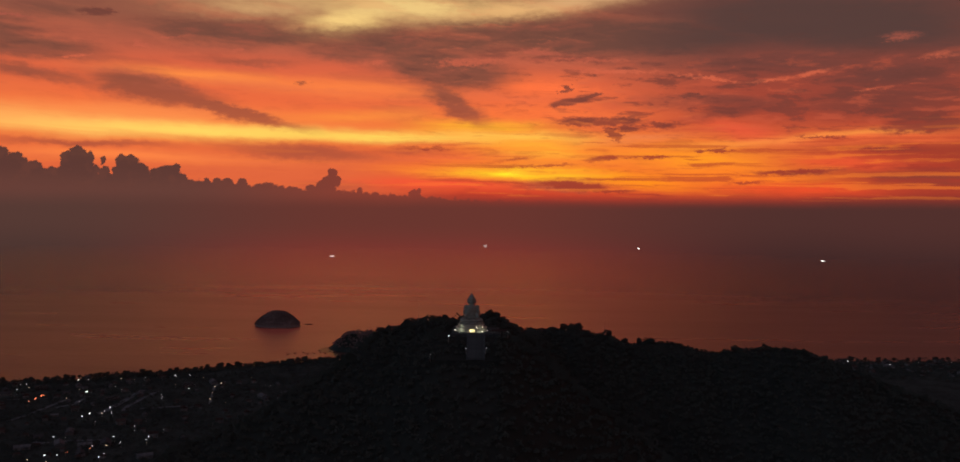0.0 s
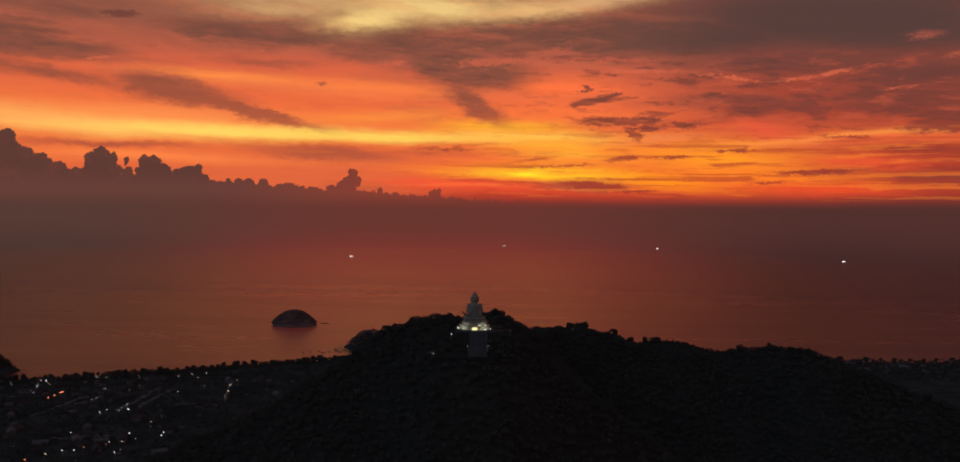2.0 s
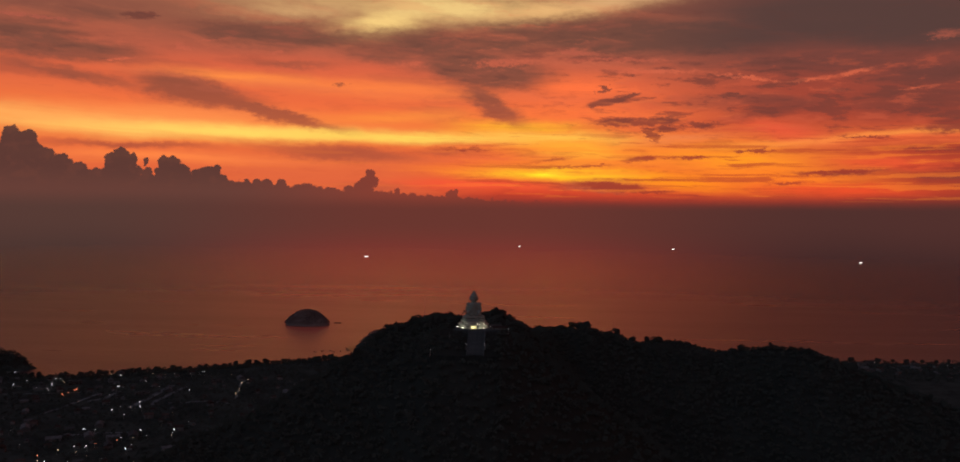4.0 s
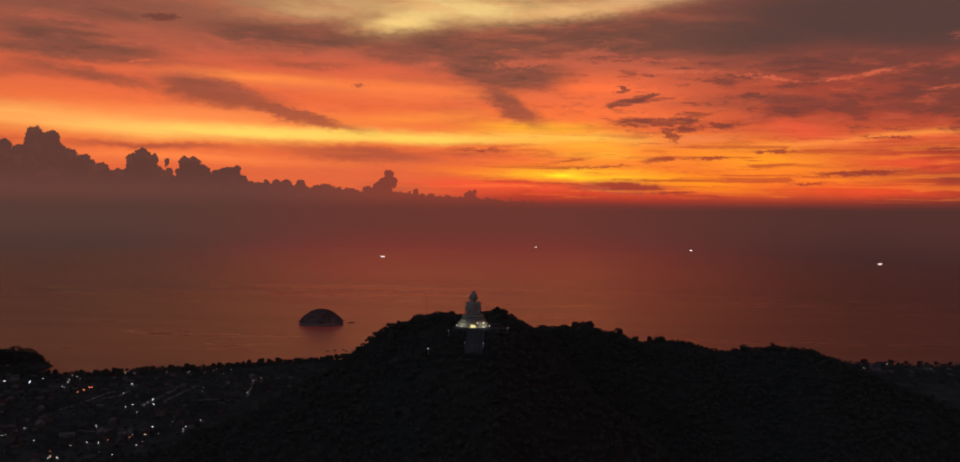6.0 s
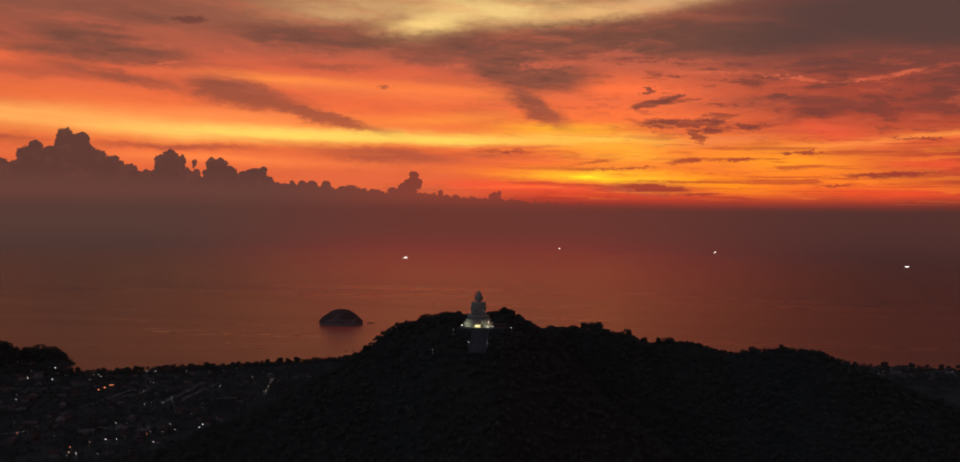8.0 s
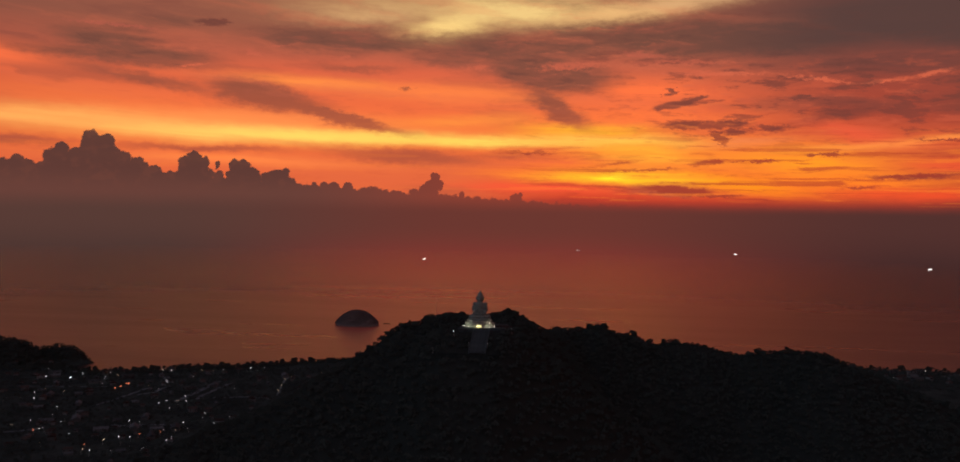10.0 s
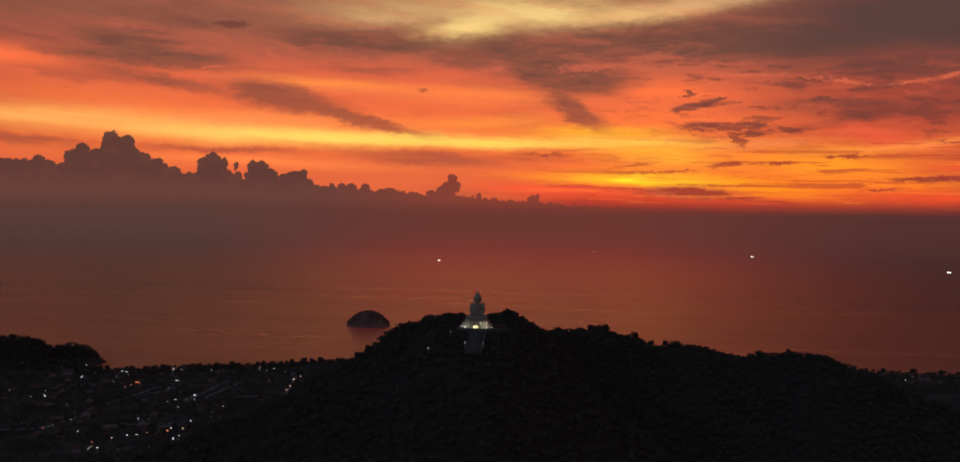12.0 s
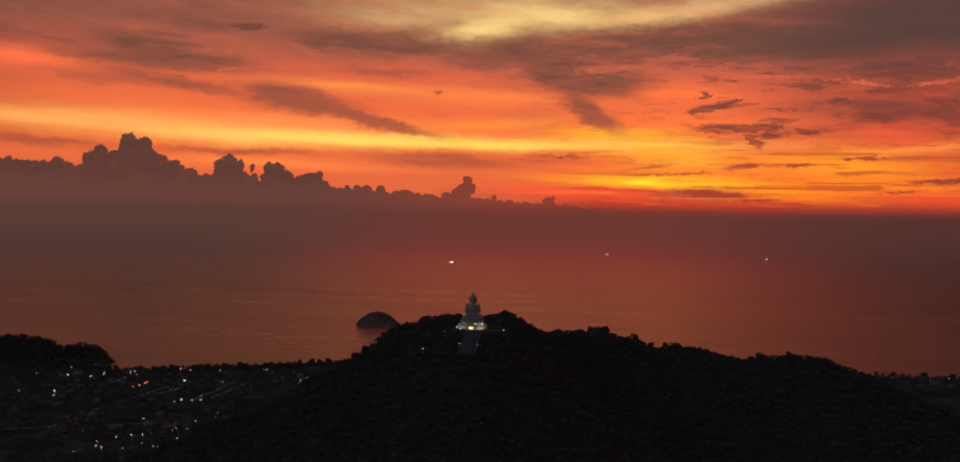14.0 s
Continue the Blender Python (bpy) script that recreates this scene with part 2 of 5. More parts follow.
def dusk_sky():
    world = bpy.data.worlds.new("dusk_sky")
    scene.world = world
    world.use_nodes = True
    tree = world.node_tree
    tree.nodes.clear()
    co = tree.nodes.new("ShaderNodeTexCoord")
    sep = tree.nodes.new("ShaderNodeSeparateXYZ")
    tree.links.new(co.outputs["Generated"], sep.inputs[0])
    X, Y, Z = (Val(tree, s) for s in sep.outputs)
    az = X.op("ARCTAN2", Y) * 57.29578
    el = Z.low(1.0).top(-1.0).op("ARCSINE") * 57.29578

    # uneven edges: places are stirred by noise at three scales
    w1 = grain(tree, vector(tree, az * 0.32, el), 0.55, 3.0, 0.6) - 0.5
    w2 = grain(tree, vector(tree, az * 0.32 + 40.0, el + 11.0), 0.6, 3.0, 0.6) - 0.5
    f1 = grain(tree, vector(tree, az * 0.6 + 7.0, el * 1.5), 1.9, 4.0, 0.62) - 0.5
    f2 = grain(tree, vector(tree, az * 1.5 + 3.0, el * 2.8, 17.0), 2.2, 5.0, 0.62) - 0.5
    calm = (az + w2 * 2.0, el + w1 * 0.7 + f1 * 0.16)
    soft_at = (az + w2 * 3.0 + f1 * 1.0, el + w1 * 0.9 + f1 * 0.5 + f2 * 0.22)
    torn_at = (az + f1 * 1.8 + f2 * 1.0, el + f1 * 0.6 + f2 * 0.34)
    ragged = az.ramp(-9.0, 3.0)

    # clear dusk light by height
    h = (el + 2.0) / 92.0
    at = lambda d: (d + 2.0) / 92.0
    sky = stops(tree, h, [
        (at(0.3), lin(130, 50, 42)), (at(1.0), lin(200, 62, 42)), (at(2.0), lin(230, 88, 46)), (at(4.2), lin(238, 108, 54)),
        (at(6.0), lin(238, 108, 60)), (at(7.8), lin(224, 101, 64)), (at(9.4), lin(184, 92, 68)), (at(11.2), lin(144, 84, 66)),
        (at(15.0), lin(146, 82, 66)), (at(26.0), lin(132, 72, 74)), (at(50.0), lin(88, 76, 90)), (at(90.0), lin(66, 80, 98))])
    # away from the afterglow the sky is dull
    off = (az - 1.0).op("ABSOLUTE")
    sky = mixed(tree, off.ramp(26.0, 62.0), sky, stops(tree, h, [(at(0.0), lin(62, 46, 46)), (at(12.0), lin(74, 54, 56)), (at(40.0), lin(72, 70, 82)), (at(90.0), lin(66, 80, 98))]))
    sky = mixed(tree, off.ramp(70.0, 130.0), sky, stops(tree, h, [(at(0.0), lin(142, 146, 154)), (at(12.0), lin(154, 160, 168)), (at(40.0), lin(98, 110, 126)), (at(90.0), lin(66, 80, 98))]))
    sky = mixed(tree, az.ramp(0.0, -10.0) * el.ramp(4.6, 3.0) * 0.8, sky, lin(222, 104, 62))
    dull_right = az.ramp(3.0, 18.0) * el.ramp(3.0, 6.5)
    sky = mixed(tree, dull_right * 0.85, sky, mixed(tree, el.ramp(5.0, 11.0), lin(164, 62, 48), lin(98, 61, 56)))
    low_right = az.ramp(12.0, 26.0) * el.ramp(5.5, 4.0)
    sky = mixed(tree, low_right * 0.9, sky, lin(150, 54, 42))

    def near(place, a, e, w, hh, rise=0.0):
        """Squared distance from a, e in units of w and hh."""
        x = place[0].op("MULTIPLY_ADD", 1 / w, -a / w)
        base = place[0].op("MULTIPLY_ADD", -rise / hh, (a * rise - e) / hh) if rise else -e / hh
        y = place[1].op("MULTIPLY_ADD", 1 / hh, base)
        return x.op("MULTIPLY_ADD", x, y * y)

    def streak(place, a, e, w, hh, rise, share):
        node = tree.nodes.new("ShaderNodeMath")
        node.operation, node.inputs[0].default_value = "POWER", 0.4066
        tree.links.new(near(place, a, e, w, hh, rise).sock, node.inputs[1])
        s = Val(tree, node.outputs[0])
        return s if share == 1.0 else s * share

    def strongest(place, rows):
        most = None
        for f in rows:
            s = streak(place, *f)
            most = s if most is None else most.top(s)
        return most

    # broken cloud texture, drawn out along the horizon; a second reading lower down gives the lit undersides
    def drawn(de, z, sx, sy, tilt, scale, rough):
        return grain(tree, vector(tree, az * sx + w2 * 1.3, (el + de) * sy + az * tilt + w1 * 0.5, z), scale, 7.0, rough)
    veil = drawn(0, 3.0, 0.12, 0.62, 0.05, 0.9, 0.52)
    veil_low = drawn(0.45, 3.0, 0.12, 0.62, 0.05, 0.9, 0.52)
    fine = drawn(0, 9.0, 0.36, 1.6, 0.03, 1.25, 0.6)
    fine_low = drawn(0.14, 9.0, 0.36, 1.6, 0.03, 1.25, 0.6)
    combed = drawn(0, 33.0, 0.06, 2.4, 0.10, 1.0, 0.6)
    sky = mixed(tree, veil.ramp(0.50, 0.66) * el.ramp(4.5, 8.0) * 0.5, sky, lin(122, 70, 60))
    sky = mixed(tree, fine.ramp(0.50, 0.66) * el.ramp(0.6, 1.6) * (ragged * 0.45 + 0.12), sky, mixed(tree, el.ramp(2.0, 9.0), lin(170, 58, 42), lin(122, 66, 56)))
    # bands of afterglow
    tooth = fine * -1.1 + 1.6
    for rows, colours, body in ((GLOW_LEFT, LEFT_COLOURS, combed * -1.3 + 1.7), (GLOW_RIGHT, RIGHT_COLOURS, tooth), (GLOW_HIGH, HIGH_COLOURS, fine * -1.6 + 1.85)):
        for f, c in zip(rows, colours):
            sky = mixed(tree, (streak(calm if rows is not GLOW_HIGH else soft_at, *f) * body).low(1.0), sky, lin(*c))
    # smooth veils of cloud before the glow
    soft = strongest(soft_at, SOFT_LEFT + SOFT_RIGHT)
    body = (soft * (veil * 0.6 + combed * 0.4 + 0.55)).low(1.0).ramp(0.05, 0.85)
    left_tone = mixed(tree, el.ramp(3.5, 9.5), lin(172, 82, 58), lin(116, 73, 60))
    right_tone = mixed(tree, el.ramp(3.0, 10.5), lin(142, 62, 48), lin(84, 61, 57))
    sky = mixed(tree, body * (ragged * 0.06 + 0.85), sky, mixed(tree, az.ramp(2.0, 16.0), left_tone, right_tone))
    # the veils themselves are uneven
    sky = mixed(tree, body * fine.ramp(0.50, 0.36) * el.ramp(5.0, 8.0) * az.ramp(12.0, 2.0) * 0.28, sky, lin(168, 86, 68))
    sky = mixed(tree, body * fine.ramp(0.52, 0.68) * el.ramp(7.0, 9.0) * 0.35, sky, lin(92, 60, 54))
    # ragged small clouds
    torn = strongest(torn_at, TORN_DARK + TORN_SMALL)
    sky = mixed(tree, (torn * (fine * 1.4 + 0.4)).ramp(0.22, 0.72) * 0.82, sky, mixed(tree, el.ramp(2.0, 8.0), lin(156, 58, 44), lin(108, 62, 54)))
    lit = strongest(torn_at, LIT_EDGES)
    sky = mixed(tree, (lit * (f2 * 2.2 + 1.05)).ramp(0.22, 0.95) * 0.75, sky, mixed(tree, el.ramp(8.0, 11.0), lin(220, 104, 72), lin(166, 86, 70)))
    # level bars of cloud low down
    bars = drawn(0, 51.0, 0.10, 2.6, 0.01, 1.1, 0.6)
    low_down = el.ramp(0.5, 1.3) * el.ramp(6.5, 3.5)
    sky = mixed(tree, bars.ramp(0.53, 0.63) * low_down * ragged * 0.62, sky, lin(168, 56, 42))
    sky = mixed(tree, bars.ramp(0.47, 0.38) * low_down * (ragged * 0.3 + 0.1), sky, lin(255, 132, 46))
    # patchy mid cloud away from the glow
    mid = az.ramp(1.0, 8.0) * el.ramp(4.6, 6.0) * el.ramp(10.2, 8.6)
    sky = mixed(tree, fine.ramp(0.48, 0.34) * mid * 0.4, sky, lin(204, 90, 62))
    sky = mixed(tree, fine.ramp(0.52, 0.62) * mid * 0.45, sky, lin(108, 60, 52))
    # undersides catch the low light
    under = ((veil_low - veil) * 5.0).ramp(0.05, 0.75) * el.ramp(5.0, 8.0) * el.ramp(22.0, 12.0)
    sky = mixed(tree, under * az.ramp(16.0, 4.0) * 0.20, sky, lin(210, 104, 74))
    crisp = ((fine_low - fine) * 4.0).ramp(0.1, 0.8) * el.ramp(1.2, 3.0) * el.ramp(20.0, 11.0) * (az * 0.6 + el).ramp(17.0, 11.0)
    sky = mixed(tree, crisp * (ragged * 0.28 + 0.06), sky, mixed(tree, el.ramp(3.0, 9.0), lin(255, 136, 44), lin(206, 104, 74)))
    shade = ((fine - fine_low) * 4.0).ramp(0.1, 0.8) * el.ramp(1.0, 2.4)
    sky = mixed(tree, shade * el.ramp(13.0, 8.0) * (ragged * 0.2 + 0.04), sky, mixed(tree, el.ramp(3.0, 10.0), lin(176, 60, 42), lin(96, 60, 55)))

    # towering cumulus over the horizon
    e1 = grain(tree, vector(tree, az, el, 5.0), 2.4, 5.0, 0.62) - 0.5
    e2 = grain(tree, vector(tree, az + 31.0, el + 5.0, 5.0), 2.4, 5.0, 0.62) - 0.5
    cells = tree.nodes.new("ShaderNodeTexVoronoi")
    cells.voronoi_dimensions, cells.feature = "2D", "SMOOTH_F1"
    cells.inputs["Scale"].default_value, cells.inputs["Smoothness"].default_value = 2.6, 0.2
    tree.links.new(vector(tree, az + e2 * 0.5, el + e1 * 0.5), cells.inputs["Vector"])
    lump = Val(tree, cells.outputs["Distance"]) * -1.0 + 0.42
    pel = el + e2 * 0.5
    puff_at = (az + e1 * 0.5, pel)
    bank = None
    for a, e, r in PUFFS_HIGH + PUFFS_LOW:
        x, y = puff_at[0].op("MULTIPLY_ADD", 1 / r, -a / r), puff_at[1].op("MULTIPLY_ADD", 1 / r, -e / r)
        y = y.top(y * -0.35)
        d = x.op("MULTIPLY_ADD", x, y * y)
        bank = d if bank is None else bank.low(d)
    fill = (pel * -1.0 + (az * -0.055 + 0.78).top(0.80)) * 2.0
    bank = ((bank * -1.0 + 1.0).top(fill) + lump * 0.55).ramp(0.0, 0.24)
    billow = grain(tree, vector(tree, az * 0.8, el, 61.0), 1.6, 4.0, 0.55)
    bank_tone = mixed(tree, billow.ramp(0.46, 0.66) * el.ramp(0.8, 2.0) * 0.3, mixed(tree, el.ramp(0.8, 2.6), lin(92, 60, 54), lin(80, 54, 50)), lin(106, 64, 54))
    sky = mixed(tree, bank * az.ramp(9.0, -2.0) * 0.96, sky, mixed(tree, az.ramp(-20.0, -4.0), bank_tone, mixed(tree, az.ramp(-4.0, 4.0), lin(134, 60, 48), lin(160, 56, 44))))
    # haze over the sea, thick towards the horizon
    # below the horizon: painted haze and red sea glow, seen through the thinned sheet
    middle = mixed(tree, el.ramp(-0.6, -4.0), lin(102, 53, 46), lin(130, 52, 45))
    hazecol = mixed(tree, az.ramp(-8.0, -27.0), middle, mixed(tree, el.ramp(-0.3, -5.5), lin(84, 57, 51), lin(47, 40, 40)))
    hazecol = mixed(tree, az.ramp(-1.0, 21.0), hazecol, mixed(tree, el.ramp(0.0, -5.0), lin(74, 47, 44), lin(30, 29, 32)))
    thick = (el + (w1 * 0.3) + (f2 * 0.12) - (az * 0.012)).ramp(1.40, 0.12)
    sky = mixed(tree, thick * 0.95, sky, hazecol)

    bg = tree.nodes.new("ShaderNodeBackground")
    tree.links.new(sky, bg.inputs[0])
    bg.inputs[1].default_value = 1.0
    out = tree.nodes.new("ShaderNodeOutputWorld")
    tree.links.new(bg.outputs[0], out.inputs[0])
    world.cycles.sampling_method = "MANUAL"
    world.cycles.sample_map_resolution = 512


dusk_sky()


# ---- materials ----
def material(name, base, rough=0.8, second=None, scale=1.0, bump=0.0, metal=0.0, bump_scale=None, vary=0.0, ior=1.45, gloss=0.5, upright=0.0):
    m = bpy.data.materials.new(name)
    m.use_nodes = True
    tree = m.node_tree
    bsdf = tree.nodes["Principled BSDF"]
    bsdf.inputs["Roughness"].default_value, bsdf.inputs["Metallic"].default_value, bsdf.inputs["IOR"].default_value = rough, metal, ior
    bsdf.inputs["Specular IOR Level"].default_value = gloss
    where = tree.nodes.new("ShaderNodeTexCoord").outputs["Object"]
    c = (*base, 1.0)
    if second is not None:
        big = grain(tree, where, scale, 5.0)
        small = grain(tree, where, scale * 9.0, 3.0)
        c = mixed(tree, (big * 0.65 + small * 0.35).ramp(0.36, 0.64), c, (*second, 1.0))
    if vary:
        info = tree.nodes.new("ShaderNodeObjectInfo")
        c = mixed(tree, Val(tree, info.outputs["Random"]) * vary, c, tuple(k * 0.35 for k in base) + (1.0,))
    if isinstance(c, tuple):
        bsdf.inputs["Base Color"].default_value = c
    else:
        tree.links.new(c, bsdf.inputs["Base Color"])
    if upright:
        # a crown scatters light as a whole: its leaves are shaded more by the sky than by their own tilt
        geo = tree.nodes.new("ShaderNodeNewGeometry")
        lean = tree.nodes.new("ShaderNodeMix")
        lean.data_type = "VECTOR"
        lean.inputs[0].default_value, lean.inputs[5].default_value = upright, (0.0, -0.75, 0.6)
        tree.links.new(geo.outputs["Normal"], lean.inputs[4])
        tree.links.new(lean.outputs[1], bsdf.inputs["Normal"])
    if bump:
        node = tree.nodes.new("ShaderNodeBump")
        node.inputs["Strength"].default_value, node.inputs["Distance"].default_value = bump, 0.1
        tree.links.new(grain(tree, where, bump_scale or scale * 6.0, 5.0).sock, node.inputs["Height"])
        tree.links.new(node.outputs[0], bsdf.inputs["Normal"])
    return m


def glowing(name, colour, strength):
    m = bpy.data.materials.new(name)
    m.use_nodes = True
    bsdf = m.node_tree.nodes["Principled BSDF"]
    bsdf.inputs["Base Color"].default_value = (0.8, 0.8, 0.8, 1.0)
    bsdf.inputs["Emission Color"].default_value = (*colour, 1.0)
    bsdf.inputs["Emission Strength"].default_value = strength
    return m


def sea_material():
    m = bpy.data.materials.new("sea_water")
    m.use_nodes = True
    tree = m.node_tree
    bsdf = tree.nodes["Principled BSDF"]
    bsdf.inputs["Base Color"].default_value = (0.012, 0.018, 0.02, 1.0)
    bsdf.inputs["IOR"].default_value = 1.333
    geo = tree.nodes.new("ShaderNodeNewGeometry")
    sep = tree.nodes.new("ShaderNodeSeparateXYZ")
    tree.links.new(geo.outputs["Position"], sep.inputs[0])
    x, y = Val(tree, sep.outputs[0]), Val(tree, sep.outputs[1])
    # wind lanes: long smoother and rougher patches
    lanes = grain(tree, vector(tree, x * 0.0016, y * 0.009), 1.0, 5.0, 0.6)
    tree.links.new((lanes * 0.14 + 0.22).sock, bsdf.inputs["Roughness"])
    bump = tree.nodes.new("ShaderNodeBump")
    bump.inputs["Strength"].default_value, bump.inputs["Distance"].default_value = 0.35, 1.0
    waves = grain(tree, vector(tree, x * 0.05, y * 0.11), 1.0, 4.0, 0.6)
    tree.links.new(waves.sock, bump.inputs["Height"])
    tree.links.new(bump.outputs[0], bsdf.inputs["Normal"])
    # imitated haze: the sheet turns clear with distance, showing the sky's painted haze colours
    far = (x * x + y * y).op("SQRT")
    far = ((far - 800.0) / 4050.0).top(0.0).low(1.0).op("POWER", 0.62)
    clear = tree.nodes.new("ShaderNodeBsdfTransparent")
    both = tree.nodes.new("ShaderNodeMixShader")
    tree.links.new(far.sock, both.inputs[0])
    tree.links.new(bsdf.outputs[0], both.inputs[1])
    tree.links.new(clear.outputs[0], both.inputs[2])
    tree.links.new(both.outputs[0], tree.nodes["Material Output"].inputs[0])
    return m


SEA = sea_material()
EARTH = material("forest_floor", (0.033, 0.043, 0.043), 0.95, (0.026, 0.034, 0.034), 0.05, 0.6, bump_scale=0.8, gloss=0.0)
PLAIN = material("dry_grass_and_yards", (0.054, 0.078, 0.080), 0.95, (0.028, 0.041, 0.043), 0.03, 0.6, bump_scale=0.8, gloss=0.0)
LEAF = material("leaves", (0.070, 0.091, 0.089), 0.9, (0.062, 0.081, 0.079), 0.3, gloss=0.0, upright=0.95)
# colour paled to stand for haze over the island and the far cape
HAZE_PALED_SCRUB = material("haze_paled_scrub", (0.23, 0.19, 0.20), 0.95, (0.16, 0.135, 0.14), 0.1, gloss=0.0, upright=0.6)
BARK = material("bark", (0.10, 0.075, 0.05), 0.9, (0.06, 0.045, 0.03), 2.0, 0.5)
MARBLE = material("white_marble", (0.27, 0.325, 0.31), 0.5, (0.17, 0.21, 0.20), 0.9, 0.15, gloss=0.2)
STONE = material("pale_stone", (0.43, 0.46, 0.41), 0.7, (0.29, 0.32, 0.28), 0.6, 0.3)
STEP_STONE = material("weathered_stone", (0.10, 0.135, 0.16), 0.9, (0.065, 0.09, 0.105), 0.6, 0.3, vary=0.4, gloss=0.0)
CONCRETE = material("concrete", (0.075, 0.095, 0.105), 0.9, (0.045, 0.058, 0.065), 0.5, 0.3, gloss=0.0)
PALE_ROAD = material("pale_road", (0.15, 0.20, 0.235), 0.9, (0.075, 0.10, 0.12), 0.12, 0.2, gloss=0.0)
PLASTER = material("house_plaster", (0.26, 0.29, 0.32), 0.85, (0.17, 0.19, 0.21), 0.4, 0.2, vary=0.9, gloss=0.0)
TILES = material("roof_tiles", (0.10, 0.085, 0.085), 0.9, (0.06, 0.055, 0.055), 0.8, 0.4, vary=0.9, gloss=0.0)
SHEET = material("roof_sheet", (0.15, 0.18, 0.21), 0.85, (0.09, 0.11, 0.13), 0.5, 0.2, vary=0.9, gloss=0.0)
MOSSY = material("mossy_concrete", (0.035, 0.048, 0.05), 0.9, (0.022, 0.03, 0.032), 0.5, 0.3, gloss=0.0)
PANE = material("dark_pane", (0.02, 0.025, 0.03), 0.12)
WOOD = material("painted_wood", (0.22, 0.14, 0.09), 0.7, (0.14, 0.09, 0.06), 2.0, 0.2)
STEEL = material("galvanised_steel", (0.35, 0.36, 0.37), 0.5, metal=0.8)
HULL = material("boat_paint", (0.25, 0.27, 0.30), 0.5, (0.18, 0.18, 0.19), 0.8, 0.1)
LAMP_WHITE = glowing("lamp_white", (0.92, 0.96, 1.0), 4.5)
LAMP_WARM = glowing("lamp_warm", (1.0, 0.72, 0.42), 3.0)
LAMP_RED = glowing("lamp_red", (1.0, 0.20, 0.08), 3.6)
LAMP_BOAT = glowing("lamp_boat", (1.0, 1.0, 0.92), 3.0)
LAMP_TEMPLE = glowing("lamp_temple", (1.0, 0.93, 0.74), 5.5)
LAMP_POST = glowing("lamp_post_glass", (0.92, 0.97, 1.0), 8.0)
LAMP_DIM = glowing("lamp_dim_glass", (0.86, 0.94, 1.0), 1.6)


# ---- mesh helpers ----
def mesh_of(name, bm, mat, smooth=False):
    me = bpy.data.meshes.new(name)
    bm.to_mesh(me)
    bm.free()
    for p in me.polygons:
        p.use_smooth = smooth
    me.materials.append(mat)
    return me


def part(name, bm, mat, parent, label="", smooth=False):
    ob = new(name, mesh_of(name, bm, mat, smooth))
    ob.parent = parent
    if label:
        tagged(ob, label)
    return ob


def whole(name, bm, mat, smooth=False):
    return new(name, mesh_of(name, bm, mat, smooth))


def box(bm, x, y, z, sx, sy, sz, bevel=0.0):
    """A block standing on z."""
    r = bmesh.ops.create_cube(bm, size=1.0, matrix=Matrix.Translation((x, y, z + sz / 2)) @ Matrix.Diagonal((sx, sy, sz, 1)))
    if bevel:
        edges = list({e for v in r["verts"] for e in v.link_edges})
        bmesh.ops.bevel(bm, geom=edges, offset=bevel, segments=1, affect="EDGES")


def tube(bm, a, b, ra, rb, n=7):
    a, b = Vector(a), Vector(b)
    m = Matrix.Translation((a + b) / 2) @ (b - a).to_track_quat("Z", "Y").to_matrix().to_4x4()
    bmesh.ops.create_cone(bm, cap_ends=True, segments=n, radius1=ra, radius2=rb, depth=(b - a).length, matrix=m)


def lathe(bm, profile, n=32, squash=(1, 1), at=(0, 0, 0)):
    rings = []
    for r, z in profile:
        rings.append([bm.verts.new((at[0] + r * squash[0] * math.cos(2 * math.pi * k / n), at[1] + r * squash[1] * math.sin(2 * math.pi * k / n), at[2] + z)) for k in range(n)])
    for p, q in zip(rings, rings[1:]):
        for k in range(n):
            bm.faces.new((p[k], p[(k + 1) % n], q[(k + 1) % n], q[k]))
    bm.faces.new(list(reversed(rings[0])))
    bm.faces.new(rings[-1])


def quads(name, centres, size, seed, mat, flat=0.0):
    """One mesh of small tilted leaf clumps at the given places (numpy, n x 3)."""
    rng = np.random.default_rng(seed)
    n = len(centres)
    a = rng.normal(size=(n, 3))
    a /= np.linalg.norm(a, axis=1)[:, None]
    b = rng.normal(size=(n, 3))
    b[:, 2] *= 1.0 - flat
    b -= a * (a * b).sum(1)[:, None]
    b /= np.linalg.norm(b, axis=1)[:, None]
    s = (size * rng.uniform(0.6, 1.3, n))[:, None]
    a, b = a * s, b * s * 0.7
    v = np.stack([centres - a, centres - b * 0.9 + a * 0.1, centres + a, centres + b], 1).reshape(-1, 3)
    me = bpy.data.meshes.new(name)
    me.vertices.add(4 * n)
    me.vertices.foreach_set("co", v.astype(np.float32).ravel())
    me.loops.add(4 * n)
    me.loops.foreach_set("vertex_index", np.arange(4 * n, dtype=np.int32))
    me.polygons.add(n)
    me.polygons.foreach_set("loop_start", np.arange(0, 4 * n, 4, dtype=np.int32))
    me.update(calc_edges=True)
    me.materials.append(mat)
    return me


